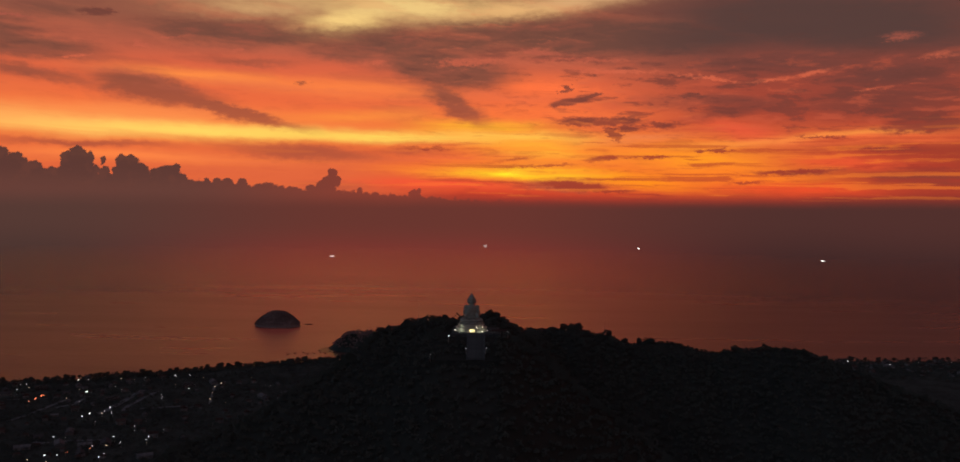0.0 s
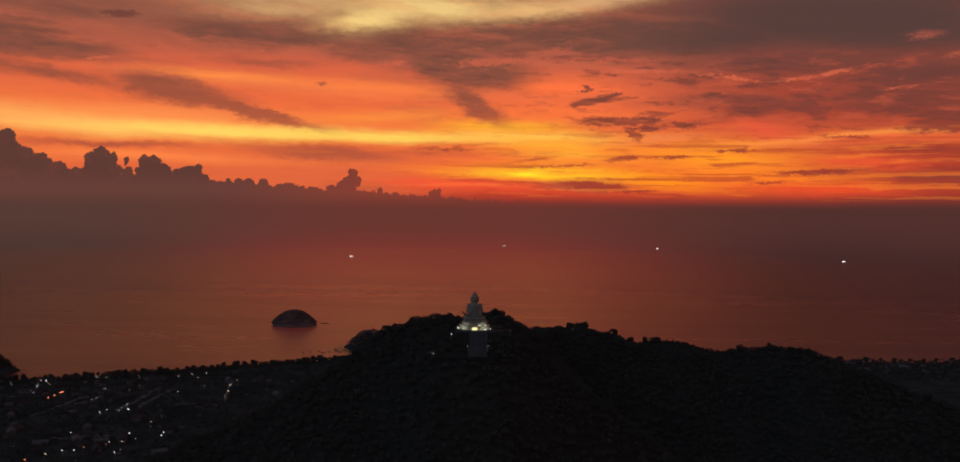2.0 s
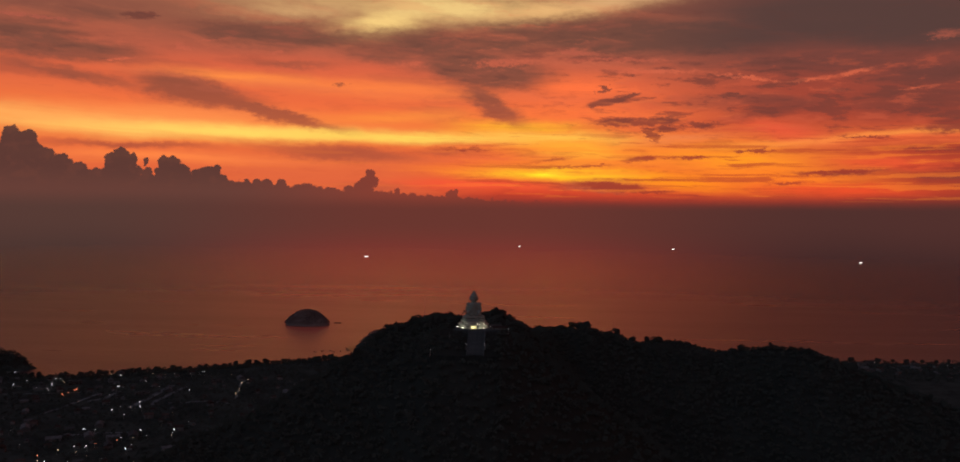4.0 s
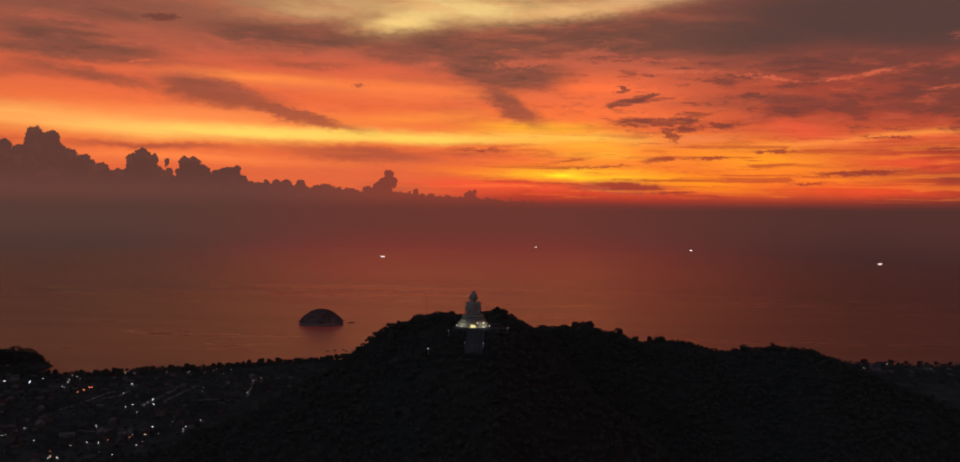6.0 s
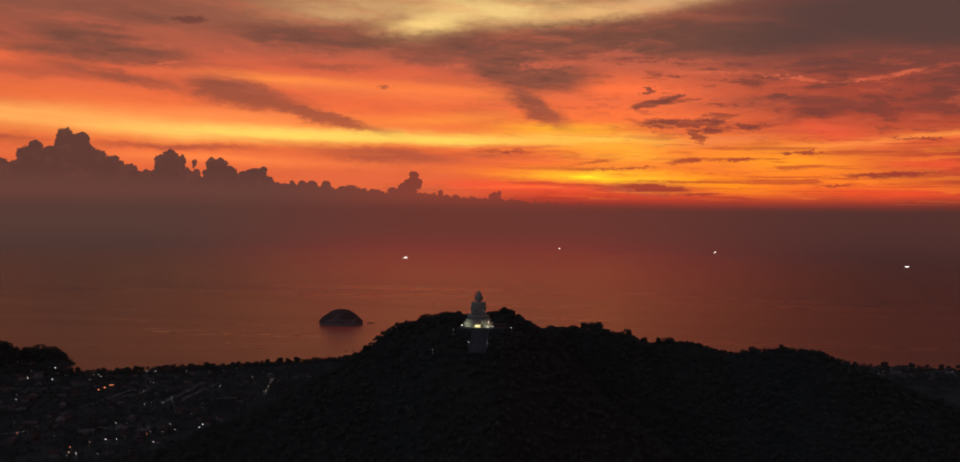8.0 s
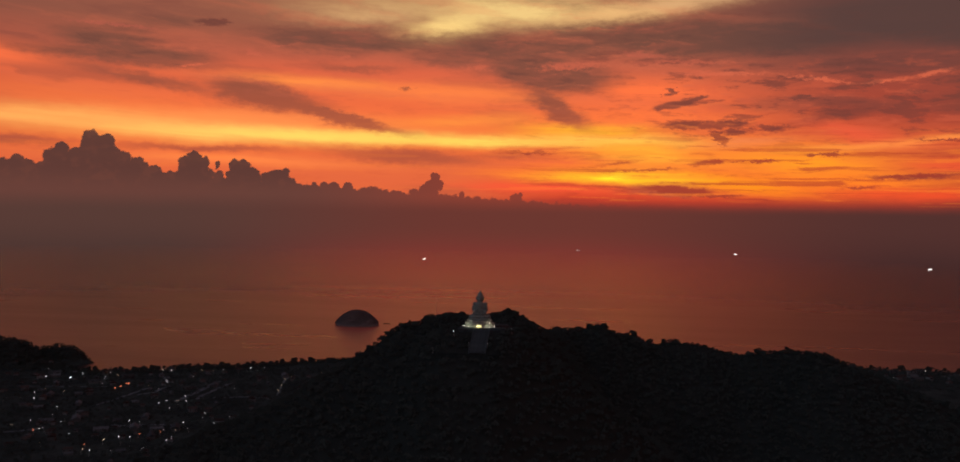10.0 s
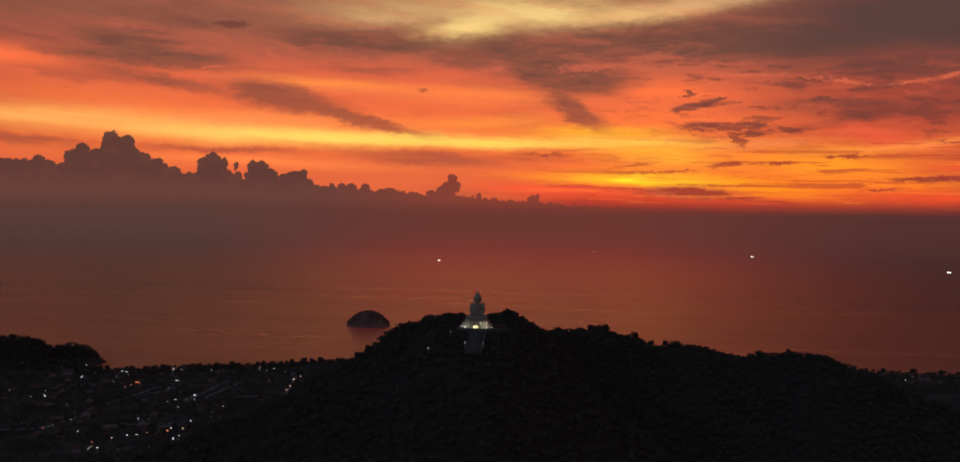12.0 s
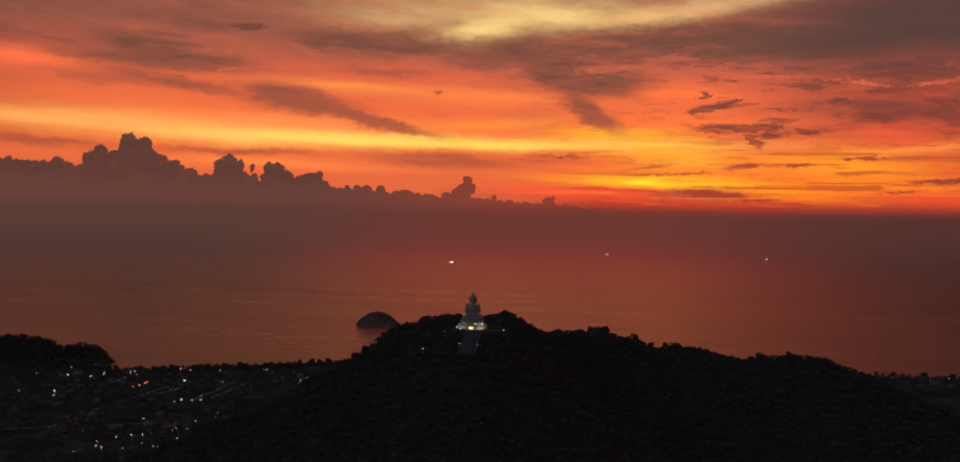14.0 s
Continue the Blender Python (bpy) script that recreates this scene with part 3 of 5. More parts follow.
# ---- the lie of the land ----
# the wooded hill's crest: x, y, height of its ground
CREST = [
    (-420, 372, 2), (-300, 382, 26), (-172, 396, 59), (-128, 402, 80), (-98, 412, 92.5), (-78, 424, 104.5), (-58, 440, 115.5), (-42, 455, 127.0),
    (-24, 458, 133.9), (5, 472, 133.6), (11, 480, 129.6), (14, 485, 124.8), (23, 505, 119.5), (29, 520, 116.9), (33, 540, 116.1), (50, 547, 116.7),
    (60, 547, 118.3), (69, 547, 115.9), (79, 547, 114.2), (88, 546, 109.8), (110, 544, 109.0), (121, 542, 108.4), (132, 540, 106.6), (139, 538, 106.2),
    (152, 532, 108.0), (168, 525, 109.8), (179, 514, 111.2), (185, 508, 109.9), (198, 503, 105.2), (228, 490, 94.7), (263, 470, 84.2), (380, 430, 46), (470, 410, 6.3),
]
# the coast: x, y of the water's edge
COAST = [(-3000, 900), (-900, 930), (-640, 960), (-550, 962), (-500, 948), (-452, 970), (-366, 1018), (-306, 1052), (-225, 1110), (-120, 1165), (60, 1190), (300, 1186), (480, 1182), (600, 1192), (900, 1200), (3000, 1200)]
# lower hills: x, y, radius along x and y, height
KNOLLS = [(-163, 1226, 34, 34, 19.5), (-128, 1216, 52, 38, 22.5), (-80, 1200, 80, 46, 23.5), (-10, 1190, 120, 40, 23), (-646, 972, 70, 42, 25.5), (-574, 994, 36, 20, 17), (-720, 950, 90, 60, 30), (-860, 930, 140, 80, 34)]
STATUE = Vector((-3.2, 418.0, 132.6))

crest = np.array(CREST, float)
coast = np.array(COAST, float)


def smooth01(t):
    t = np.clip(t, 0, 1)
    return t * t * (3 - 2 * t)


def waves2(x, y, seed, size):
    """Cheap rolling unevenness, about -1 to 1."""
    rng = np.random.default_rng(seed)
    s = np.zeros_like(x)
    for k in range(7):
        a, p, f = rng.uniform(0, math.tau), rng.uniform(0, math.tau), (1.0 + 0.45 * k) / size
        s += np.sin((x * math.cos(a) + y * math.sin(a)) * math.tau * f + p) / (1 + 0.5 * k)
    return s / 2.6


def land(x, y):
    """Height of the ground at x, y (arrays)."""
    x, y = np.asarray(x, float), np.asarray(y, float)
    shore = np.interp(x, coast[:, 0], coast[:, 1]) + 5.0 * waves2(x, y * 0, 4, 120.0) - y
    h = -3.0 + 4.6 * smooth01((shore + 8) / 26.0) + np.clip(shore, 0, 900) * 0.004
    best = np.full_like(x, -1e9)
    r0 = 24.0 - 9.0 * smooth01((x + 40) / 50)
    for (ax, ay, az_), (bx, by, bz) in zip(crest, crest[1:]):
        ux, uy = bx - ax, by - ay
        L2 = ux * ux + uy * uy
        t = np.clip(((x - ax) * ux + (y - ay) * uy) / L2, 0, 1)
        d = np.hypot((x - ax - t * ux) * 1.8, y - ay - t * uy)
        z = az_ + t * (bz - az_)
        best = np.maximum(best, z - 0.56 * (np.sqrt(d * d + r0 * r0) - r0))
    bulk = best + 2.2 * waves2(x, y, 1, 90.0) * smooth01((best - 5) / 40)
    h = np.maximum(h, bulk)
    for kx, ky, rx, ry, kz in KNOLLS:
        d = ((x - kx) / rx) ** 2 + ((y - ky) / ry) ** 2
        h = np.maximum(h, -3 + (kz + 3) * np.exp(-1.1 * d ** 1.8) + 1.2 * waves2(x, y, 2, 40.0) * np.exp(-d))
    # the made slope under the temple stairs
    side = np.maximum(np.abs(x + 3.0) - 15.0, 0)
    made = np.where(y > 386.5, np.minimum(123.2 + (y - 386.5) * 0.44, 131.8), 123.2 - 0.75 * (386.5 - y)) - 0.75 * side - 0.6 * np.maximum(y - 425, 0)
    h = np.maximum(h, made)
    # levelled ground round the statue
    d = np.hypot(x - STATUE.x, (y - STATUE.y) * 0.9)
    k = smooth01((26 - d) / 9)
    h = h * (1 - k) + np.minimum(h, STATUE.z - 1.2) * k
    return h


SHEET_GRID = {}


def ground_at(x, y):
    """Height of the ground sheet under a point."""
    xs, ys, gz = SHEET_GRID["xs"], SHEET_GRID["ys"], SHEET_GRID["gz"]
    i = min(max(int(np.searchsorted(xs, x)) - 1, 0), len(xs) - 2)
    j = min(max(int(np.searchsorted(ys, y)) - 1, 0), len(ys) - 2)
    u, v = (x - xs[i]) / (xs[i + 1] - xs[i]), (y - ys[j]) / (ys[j + 1] - ys[j])
    return float((gz[j, i] * (1 - u) + gz[j, i + 1] * u) * (1 - v) + (gz[j + 1, i] * (1 - u) + gz[j + 1, i + 1] * u) * v)


def ground_sheet():
    xs = np.concatenate([np.linspace(-3000, -760, 40, endpoint=False), np.arange(-760, 720, 5.0), np.linspace(720, 3000, 40)])
    ys = np.concatenate([np.linspace(-2500, 220, 50, endpoint=False), np.arange(220, 1260, 5.0), [1300.0]])
    gx, gy = np.meshgrid(xs, ys)
    gz = land(gx, gy)
    SHEET_GRID.update(xs=xs, ys=ys, gz=gz)
    nx, ny = len(xs), len(ys)
    me = bpy.data.meshes.new("ground")
    me.vertices.add(nx * ny)
    me.vertices.foreach_set("co", np.stack([gx, gy, gz], -1).astype(np.float32).ravel())
    i = (np.arange(ny - 1)[:, None] * nx + np.arange(nx - 1)[None, :]).ravel()
    f = np.stack([i, i + 1, i + nx + 1, i + nx], 1).astype(np.int32)
    # the sea bed is left out past the shallows
    f = f[~((gz.ravel()[f].max(1) < -2.6) & (gy.ravel()[f].min(1) > 800))]
    me.loops.add(f.size)
    me.loops.foreach_set("vertex_index", f.ravel())
    me.polygons.add(len(f))
    me.polygons.foreach_set("loop_start", np.arange(0, f.size, 4, dtype=np.int32))
    me.update(calc_edges=True)
    me.materials.append(EARTH)
    me.materials.append(PLAIN)
    flat = (gz.ravel()[f].max(1) < 9.0).astype(np.int32)
    me.polygons.foreach_set("material_index", flat)
    me.polygons.foreach_set("use_smooth", np.ones(len(f), dtype=bool))
    return tagged(new("ground", me), "dark wooded hill and flat coastal land at dusk", "ground", kind="structure")


def sea_sheet():
    bm = bmesh.new()
    rings = [700, 1000, 1400, 2000, 2800, 3800, 5200, 7000]
    n = 64
    pts = [[bm.verts.new((r * math.sin(a), r * math.cos(a), 0)) for a in [math.radians(-90 + 180 * k / n) for k in range(n + 1)]] for r in rings]
    for p, q in zip(pts, pts[1:]):
        for k in range(n):
            bm.faces.new((p[k + 1], p[k], q[k], q[k + 1]))
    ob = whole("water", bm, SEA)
    return tagged(ob, "calm sea reflecting the red afterglow, turned clear with distance to imitate haze", "sea", kind="structure")


ground_sheet()
sea_sheet()


# ---- the seated statue on its pedestal ----
def blob(bm, c, r, tilt=(0, 0, 0), n=18):
    m = Matrix.LocRotScale(c, Euler([radians(a) for a in tilt]), r)
    bmesh.ops.create_uvsphere(bm, u_segments=n, v_segments=n // 2 + 2, radius=1.0, matrix=m)


def statue():
    bm = bmesh.new()
    # crossed legs, knees wide
    blob(bm, (0, -0.2, 5.1), (4.6, 3.0, 1.15))
    for s in (-1, 1):
        blob(bm, (s * 3.6, -0.5, 5.2), (1.75, 1.9, 1.15), (0, 0, s * 18))
        blob(bm, (s * 1.9, -2.0, 5.0), (2.3, 1.0, 0.8), (0, 0, -s * 14))
        # shoulder, upper arm, forearm, hand
        blob(bm, (s * 2.55, 0.1, 11.3), (1.15, 1.1, 1.05))
        blob(bm, (s * 3.05, -0.1, 9.5), (0.85, 0.95, 2.0), (0, -s * 10, 0))
        blob(bm, (s * 2.65, -1.3, 7.4), (0.75, 1.9, 0.75), (18, 0, s * 14))
        blob(bm, (s * 1.4, -2.4, 6.5), (1.25, 0.7, 0.45), (0, 0, s * 20))
        blob(bm, (s * 1.9, 0.05, 13.9), (0.22, 0.45, 1.1))
    # waist, chest, robe fold, neck
    blob(bm, (0, 0.2, 7.6), (2.5, 1.9, 2.4))
    blob(bm, (0, 0.1, 10.2), (2.75, 1.8, 2.3))
    blob(bm, (-0.7, -0.9, 9.8), (1.5, 1.0, 2.6), (0, 24, 0))
    blob(bm, (0, 0.1, 12.3), (1.4, 1.25, 0.9))
    # head, brow, hair, topknot with a flame
    blob(bm, (0, 0.0, 14.0), (1.85, 1.8, 1.85))
    blob(bm, (0, -1.7, 13.8), (0.26, 0.32, 0.55))
    blob(bm, (0, 0.1, 14.8), (1.92, 1.88, 1.4))
    blob(bm, (0, 0.1, 16.1), (1.25, 1.25, 0.95))
    bmesh.ops.create_cone(bm, cap_ends=True, segments=14, radius1=0.95, radius2=0.06, depth=2.0, matrix=Matrix.Translation((0, 0.1, 17.2)))
    ob = whole("statue", bm, MARBLE, True)
    ob.matrix_world = pose(*STATUE, 0, 0, 4)
    fuse = ob.modifiers.new("fuse", "REMESH")
    fuse.mode, fuse.voxel_size, fuse.use_smooth_shade = "VOXEL", 0.16, True
    tagged(ob, "large white marble seated statue, floodlit from its pedestal", "statue")


def pedestal():
    root = tagged(new("pedestal"), "round white stone pedestal with lotus petals and glowing niche panels", "pedestal")
    root.matrix_world = pose(*STATUE, 0, 0, 4)
    bm = bmesh.new()
    lathe(bm, [(7.3, -1.4), (7.3, 0.25), (7.05, 0.35), (6.75, 0.4), (6.75, 1.7), (7.3, 1.85), (7.3, 2.05), (6.0, 2.12)], 48)
    part("drum", bm, STONE, root, smooth=False)
    bm = bmesh.new()
    lathe(bm, [(5.75, 2.1), (5.75, 3.05), (6.2, 3.2), (6.2, 3.4), (5.2, 3.52)], 48)
    part("tier", bm, STONE, root)
    bm = bmesh.new()
    lathe(bm, [(5.2, 3.5), (5.3, 4.0), (5.0, 4.3), (4.4, 4.4)], 40)
    part("seat", bm, MARBLE, root)
    bm = bmesh.new()
    blob(bm, (0, 0, 0.42), (0.42, 0.16, 0.62), (18, 0, 0), 10)
    petal = mesh_of("petal", bm, MARBLE, True)
    for k in range(26):
        a = math.tau * k / 26
        ob = new("petal", petal)
        ob.parent = root
        ob.matrix_local = pose(5.35 * math.cos(a), 5.35 * math.sin(a), 3.45, 0, 0, math.degrees(a) + 90)
    bm = bmesh.new()
    box(bm, 0, 0, 0, 0.22, 0.22, 1.28, 0.03)
    box(bm, 0, 0, 1.18, 0.34, 0.34, 0.14)
    pilaster = mesh_of("pilaster", bm, STONE)
    for k in range(24):
        a = math.tau * k / 24
        ob = new("pilaster", pilaster)
        ob.parent = root
        ob.matrix_local = pose(6.8 * math.cos(a), 6.8 * math.sin(a), 0.42, 0, 0, math.degrees(a))
    # the shrine front between the pilasters; its panels glow to imitate lamplight on the wall
    bm = bmesh.new()
    box(bm, 0, -7.0, 0.3, 2.6, 0.5, 1.7, 0.05)
    box(bm, 0, -7.05, 1.95, 3.0, 0.7, 0.22, 0.03)
    front = part("shrine_front", bm, STONE, root, "white stone shrine front under bright lamps")
    niche = glowing("glow_niche", (1.0, 0.82, 0.36), 1.3)
    for s in (-0.8, 0, 0.8):
        bm = bmesh.new()
        box(bm, s, -7.275, 0.55, 0.5, 0.05, 1.1)
        part("glow_niche", bm, niche, front, "niche panel glowing warm yellow in place of lamplight on the wall")


def flood_lamp(mat):
    root = new("flood_lamp")
    bm = bmesh.new()
    box(bm, 0, 0, 0, 0.3, 0.3, 0.06)
    tube(bm, (0, 0, 0.05), (0, 0, 0.35), 0.05, 0.05)
    stand = part("stand", bm, STEEL, root)
    bm = bmesh.new()
    bmesh.ops.create_uvsphere(bm, u_segments=10, v_segments=8, radius=0.11, matrix=Matrix.Translation((0, 0, 0.44)))
    part("lamp_head", bm, mat, stand, "glowing white lamp glass", True)
    return tagged(root, "small floodlight shining on the white pedestal", "lamp", "floodlights round the pedestal")


def lamps_round_pedestal():
    first = None
    spots = [(7.9, a, 0.22) for a in (190, 201, 232, 312, 344)] + [(6.5, a, 2.12) for a in (292, 324)]
    for r, a, dz in spots:
        a = math.radians(a)
        m = pose(STATUE.x + r * math.cos(a), STATUE.y + r * math.sin(a), STATUE.z + dz)
        if first is None:
            first = flood_lamp(LAMP_TEMPLE)
            first.matrix_world = m
        else:
            copy_thing(first, m)
    # the beams of the floodlights
    for k, (dx, dy, dz, watts, tx, tz) in enumerate([(-7.0, -10.2, 0.8, 700, -2.5, 1.3), (7.0, -10.2, 0.8, 700, 2.5, 1.3), (0, -10.4, 0.7, 380, 0, 1.2), (-9.5, -8.5, 0.2, 105, 0, 9.0), (9.5, -8.5, 0.2, 105, 0, 9.0)]):
        lamp = bpy.data.lights.new("flood_beam", "SPOT")
        lamp.energy, lamp.color, lamp.shadow_soft_size = watts, {2: (1.0, 0.86, 0.38), 3: (0.86, 1.0, 0.86), 4: (0.86, 1.0, 0.86)}.get(k, (1.0, 0.98, 0.72)), 0.3
        lamp.spot_size, lamp.spot_blend = radians(48 if k == 2 else 50), 0.6
        ob = new("flood_beam", lamp)
        p = STATUE + Vector((dx, dy, dz))
        ob.matrix_world = look(p, STATUE + Vector((tx, 0, tz)))


def terrace():
    x, y, z = STATUE.x + 2.2, STATUE.y, STATUE.z + 0.2
    root = tagged(new("terrace"), "wide grey stone terrace with a low balustrade", "terrace")
    bm = bmesh.new()
    box(bm, x, y + 1.0, z - 3.2, 22, 24, 3.2, 0.1)
    part("platform", bm, CONCRETE, root)
    bm = bmesh.new()
    box(bm, x, y - 11.2, z - 0.35, 22.6, 0.5, 0.35, 0.04)
    part("cornice", bm, STEP_STONE, root)
    bm = bmesh.new()
    box(bm, 0, 0, 0, 0.16, 0.16, 0.62, 0.02)
    post = mesh_of("baluster", bm, STEP_STONE)
    gap = 3.9
    for k in range(41):
        px = x - 10.8 + 21.6 * k / 40
        if abs(px - x) > gap:
            ob = new("baluster", post)
            ob.parent = root
            ob.location = (px, y - 10.85, z)
    for a, b in ((x - 10.9, x - gap), (x + gap, x + 10.9)):
        bm = bmesh.new()
        box(bm, (a + b) / 2, y - 10.85, z + 0.62, b - a, 0.26, 0.12, 0.02)
        part("handrail", bm, STEP_STONE, root)


def staircase():
    """A straight flight of stone steps down the slope in front of the terrace."""
    root = tagged(new("staircase"), "long pale stone staircase down the hillside", "staircase")
    x, y0, z0 = -0.9, STATUE.y - 11.1, STATUE.z + 0.2
    n, run, rise = 44, 0.42, 0.185
    bm = bmesh.new()
    box(bm, 0, 0, -0.6, 7.2, run + 0.04, 0.6 + rise, 0.02)
    tread = mesh_of("step", bm, STEP_STONE)
    for k in range(n):
        ob = new("step", tread)
        ob.parent = root
        ob.location = (x, y0 - run * (k + 0.5), z0 - rise * (k + 1))
    for s in (-1, 1):
        bm = bmesh.new()
        prof = [(y0, z0 + 0.55), (y0 - n * run, z0 - n * rise + 0.55), (y0 - n * run, z0 - n * rise - 1.6), (y0, z0 - 3.0)]
        ring = [[bm.verts.new((x + s * 3.8 + w, py, pz)) for py, pz in prof] for w in (-0.22, 0.22)]
        bm.faces.new(ring[0])
        bm.faces.new(list(reversed(ring[1])))
        for i in range(4):
            j = (i + 1) % 4
            bm.faces.new((ring[0][j], ring[0][i], ring[1][i], ring[1][j]))
        part("side_wall", bm, STEP_STONE, root)


def pavilion():
    """A low open hall beside the terrace."""
    root = tagged(new("pavilion"), "low open hall with a tiled roof beside the terrace", "pavilion")
    x, y, z = 9.6, 409.5, STATUE.z + 0.2
    bm = bmesh.new()
    box(bm, x, y, z - 0.05, 7.0, 3.2, 0.2, 0.02)
    part("floor_slab", bm, CONCRETE, root)
    bm = bmesh.new()
    box(bm, 0, 0, 0, 0.18, 0.18, 1.1, 0.02)
    col = mesh_of("column", bm, STONE)
    for i in range(6):
        for j in (-1.35, 1.35):
            ob = new("column", col)
            ob.parent = root
            ob.location = (x - 3.2 + 6.4 * i / 5, y + j, z + 0.14)
    bm = bmesh.new()
    lo = [bm.verts.new((x + sx * 3.9, y + sy * 2.0, z + 1.2)) for sx, sy in ((-1, -1), (1, -1), (1, 1), (-1, 1))]
    hi = [bm.verts.new((x + sx * 3.0, y, z + 1.95)) for sx in (-1, 1)]
    bm.faces.new((lo[0], lo[1], hi[1], hi[0]))
    bm.faces.new((lo[2], lo[3], hi[0], hi[1]))
    bm.faces.new((lo[1], lo[2], hi[1]))
    bm.faces.new((lo[3], lo[0], hi[0]))
    bm.faces.new(list(reversed(lo)))
    part("roof", bm, TILES, root, "red-brown tiled hip roof")


def lower_wall():
    root = tagged(new("retaining_wall"), "low mossy concrete retaining wall below the staircase", "wall")
    bm = bmesh.new()
    box(bm, -6.0, 385.4, 120.8, 30, 0.5, 3.2, 0.06)
    part("wall_body", bm, MOSSY, root)
    bm = bmesh.new()
    box(bm, -6.0, 385.4, 124.0, 30.3, 0.7, 0.2, 0.04)
    part("coping", bm, MOSSY, root)
    bm = bmesh.new()
    box(bm, -6.0, 387.2, 120.8, 30, 3.1, 3.0, 0.05)
    part("landing", bm, MOSSY, root)


statue()
pedestal()
terrace()
staircase()
pavilion()
lower_wall()
lamps_round_pedestal()


# ---- street lamps ----
def street_lamp(mat, height, glass, tone):
    root = new("street_lamp")
    bm = bmesh.new()
    tube(bm, (0, 0, -0.4), (0, 0, height), 0.09, 0.05)
    box(bm, 0, 0, -0.1, 0.34, 0.34, 0.3, 0.03)
    part("pole", bm, STEEL, root)
    bm = bmesh.new()
    tube(bm, (0, 0, height - 0.05), (0, -0.7, height + 0.2), 0.045, 0.035)
    arm = part("arm", bm, STEEL, root)
    bm = bmesh.new()
    bmesh.ops.create_uvsphere(bm, u_segments=10, v_segments=8, radius=glass, matrix=Matrix.Translation((0, -0.85, height + 0.12)) @ Matrix.Diagonal((1.15, 1.15, 0.8, 1)))
    part("lamp_glass", bm, mat, arm, tone, True)
    return root


WHITE_LAMPS = [(-539, 968), (-487, 898), (-490, 875), (-491, 881), (-517, 877), (-465, 914), (-460, 915), (-453, 882), (-385, 880), (-382, 880), (-419, 941), (-408, 943), (-331, 810), (-321, 790), (-340, 785), (-341, 775), (-285, 705), (-272, 647), (-260, 708), (-312, 649), (-304, 651), (-331, 702), (-478, 796), (-465, 775), (-313, 606), (-328, 973)]
MORE_LAMPS = [(-323, 757), (-331, 799), (-290, 679), (-273, 656), (-257, 699), (-264, 723), (-283, 744), (-357, 652), (-387, 667), (-507, 826), (-297, 609), (-279, 619), (-564, 938), (-546, 945), (-277, 726), (-273, 688), (-257, 735), (-442, 961), (-314, 979), (-337, 959), (-356, 959), (-442, 856), (-448, 862), (-308, 874), (-291, 903), (-374, 829), (-373, 839), (-323, 703), (-545, 926), (-386, 689), (-389, 663), (-319, 605)]
WARM_LAMPS = [(-282, 680), (-321, 639), (-269, 918), (-255, 859), (-261, 883), (-330, 789), (-449, 900), (-379, 955), (-267, 935), (-321, 610), (-512, 788)]
FAR_LAMPS = [(417, 1090), (431, 1112), (445, 1111), (473, 1145), (465, 1106), (518, 1127), (606, 1149), (560, 1140)]
RED_LAMPS = [(-418, 837), (-417, 848), (-419, 860), (-417, 864)]
RED_SMALL = [(-327, 624), (-303, 661), (-291, 673), (-390, 657)]


def place_lamps():
    sets = [
        (WHITE_LAMPS, LAMP_WHITE, 3.6, 0.29, "white", "town street lamps"), (MORE_LAMPS, LAMP_WHITE, 3.4, 0.16, "white", "town street lamps"),
        (FAR_LAMPS, LAMP_WHITE, 3.6, 0.24, "white", "lamps of the far resort"), (WARM_LAMPS, LAMP_WARM, 3.2, 0.28, "warm yellow", "town street lamps"),
        (RED_LAMPS, LAMP_RED, 3.0, 0.44, "red", "red roadside lights"), (RED_SMALL, LAMP_RED, 3.0, 0.26, "red", "red roadside lights")]
    rng = random.Random(5)
    dim = []
    while len(dim) < 70:
        x, y = rng.uniform(-600, -215), rng.uniform(570, 990)
        if 0.6 < ground_at(x, y) < 9:
            dim.append((x, y))
    sets.append((dim[:45], LAMP_WARM, 2.6, 0.11, "dim warm", "house lamps"))
    sets.append((dim[45:], LAMP_WHITE, 2.6, 0.10, "dim white", "house lamps"))
    for places, mat, height, glass, tone, group in sets:
        first = None
        for x, y in places:
            m = pose(x, y, ground_at(x, y), 0, 0, rng.uniform(0, 360))
            if first is None:
                first = tagged(street_lamp(mat, height, glass, tone + " lamp glass"), "steel street lamp with a " + tone + " light", "street lamp", group)
                first.matrix_world = m
            else:
                copy_thing(first, m)
    # lamps on the hill, round the stairs
    spots = [(LAMP_POST, 0.10, "white", [(-13.1, 398.0, 132.9), (-20.2, 380.0, 127.1)]), (LAMP_DIM, 0.13, "dim", [(-5.2, 392.0, 128.6), (3.4, 392.0, 128.6), (13.6, 407.6, 133.6)])]
    for mat, glass, tone, places in spots:
        first = tagged(street_lamp(mat, 2.2, glass, tone + " lamp glass"), "short lamp post with a " + tone + " light beside the temple stairs", "lamp post", "lamps on the hill")
        for i, (x, y, z) in enumerate(places):
            m = pose(x, y + 0.85, z - 2.3)
            if i:
                copy_thing(first, m)
            else:
                first.matrix_world = m


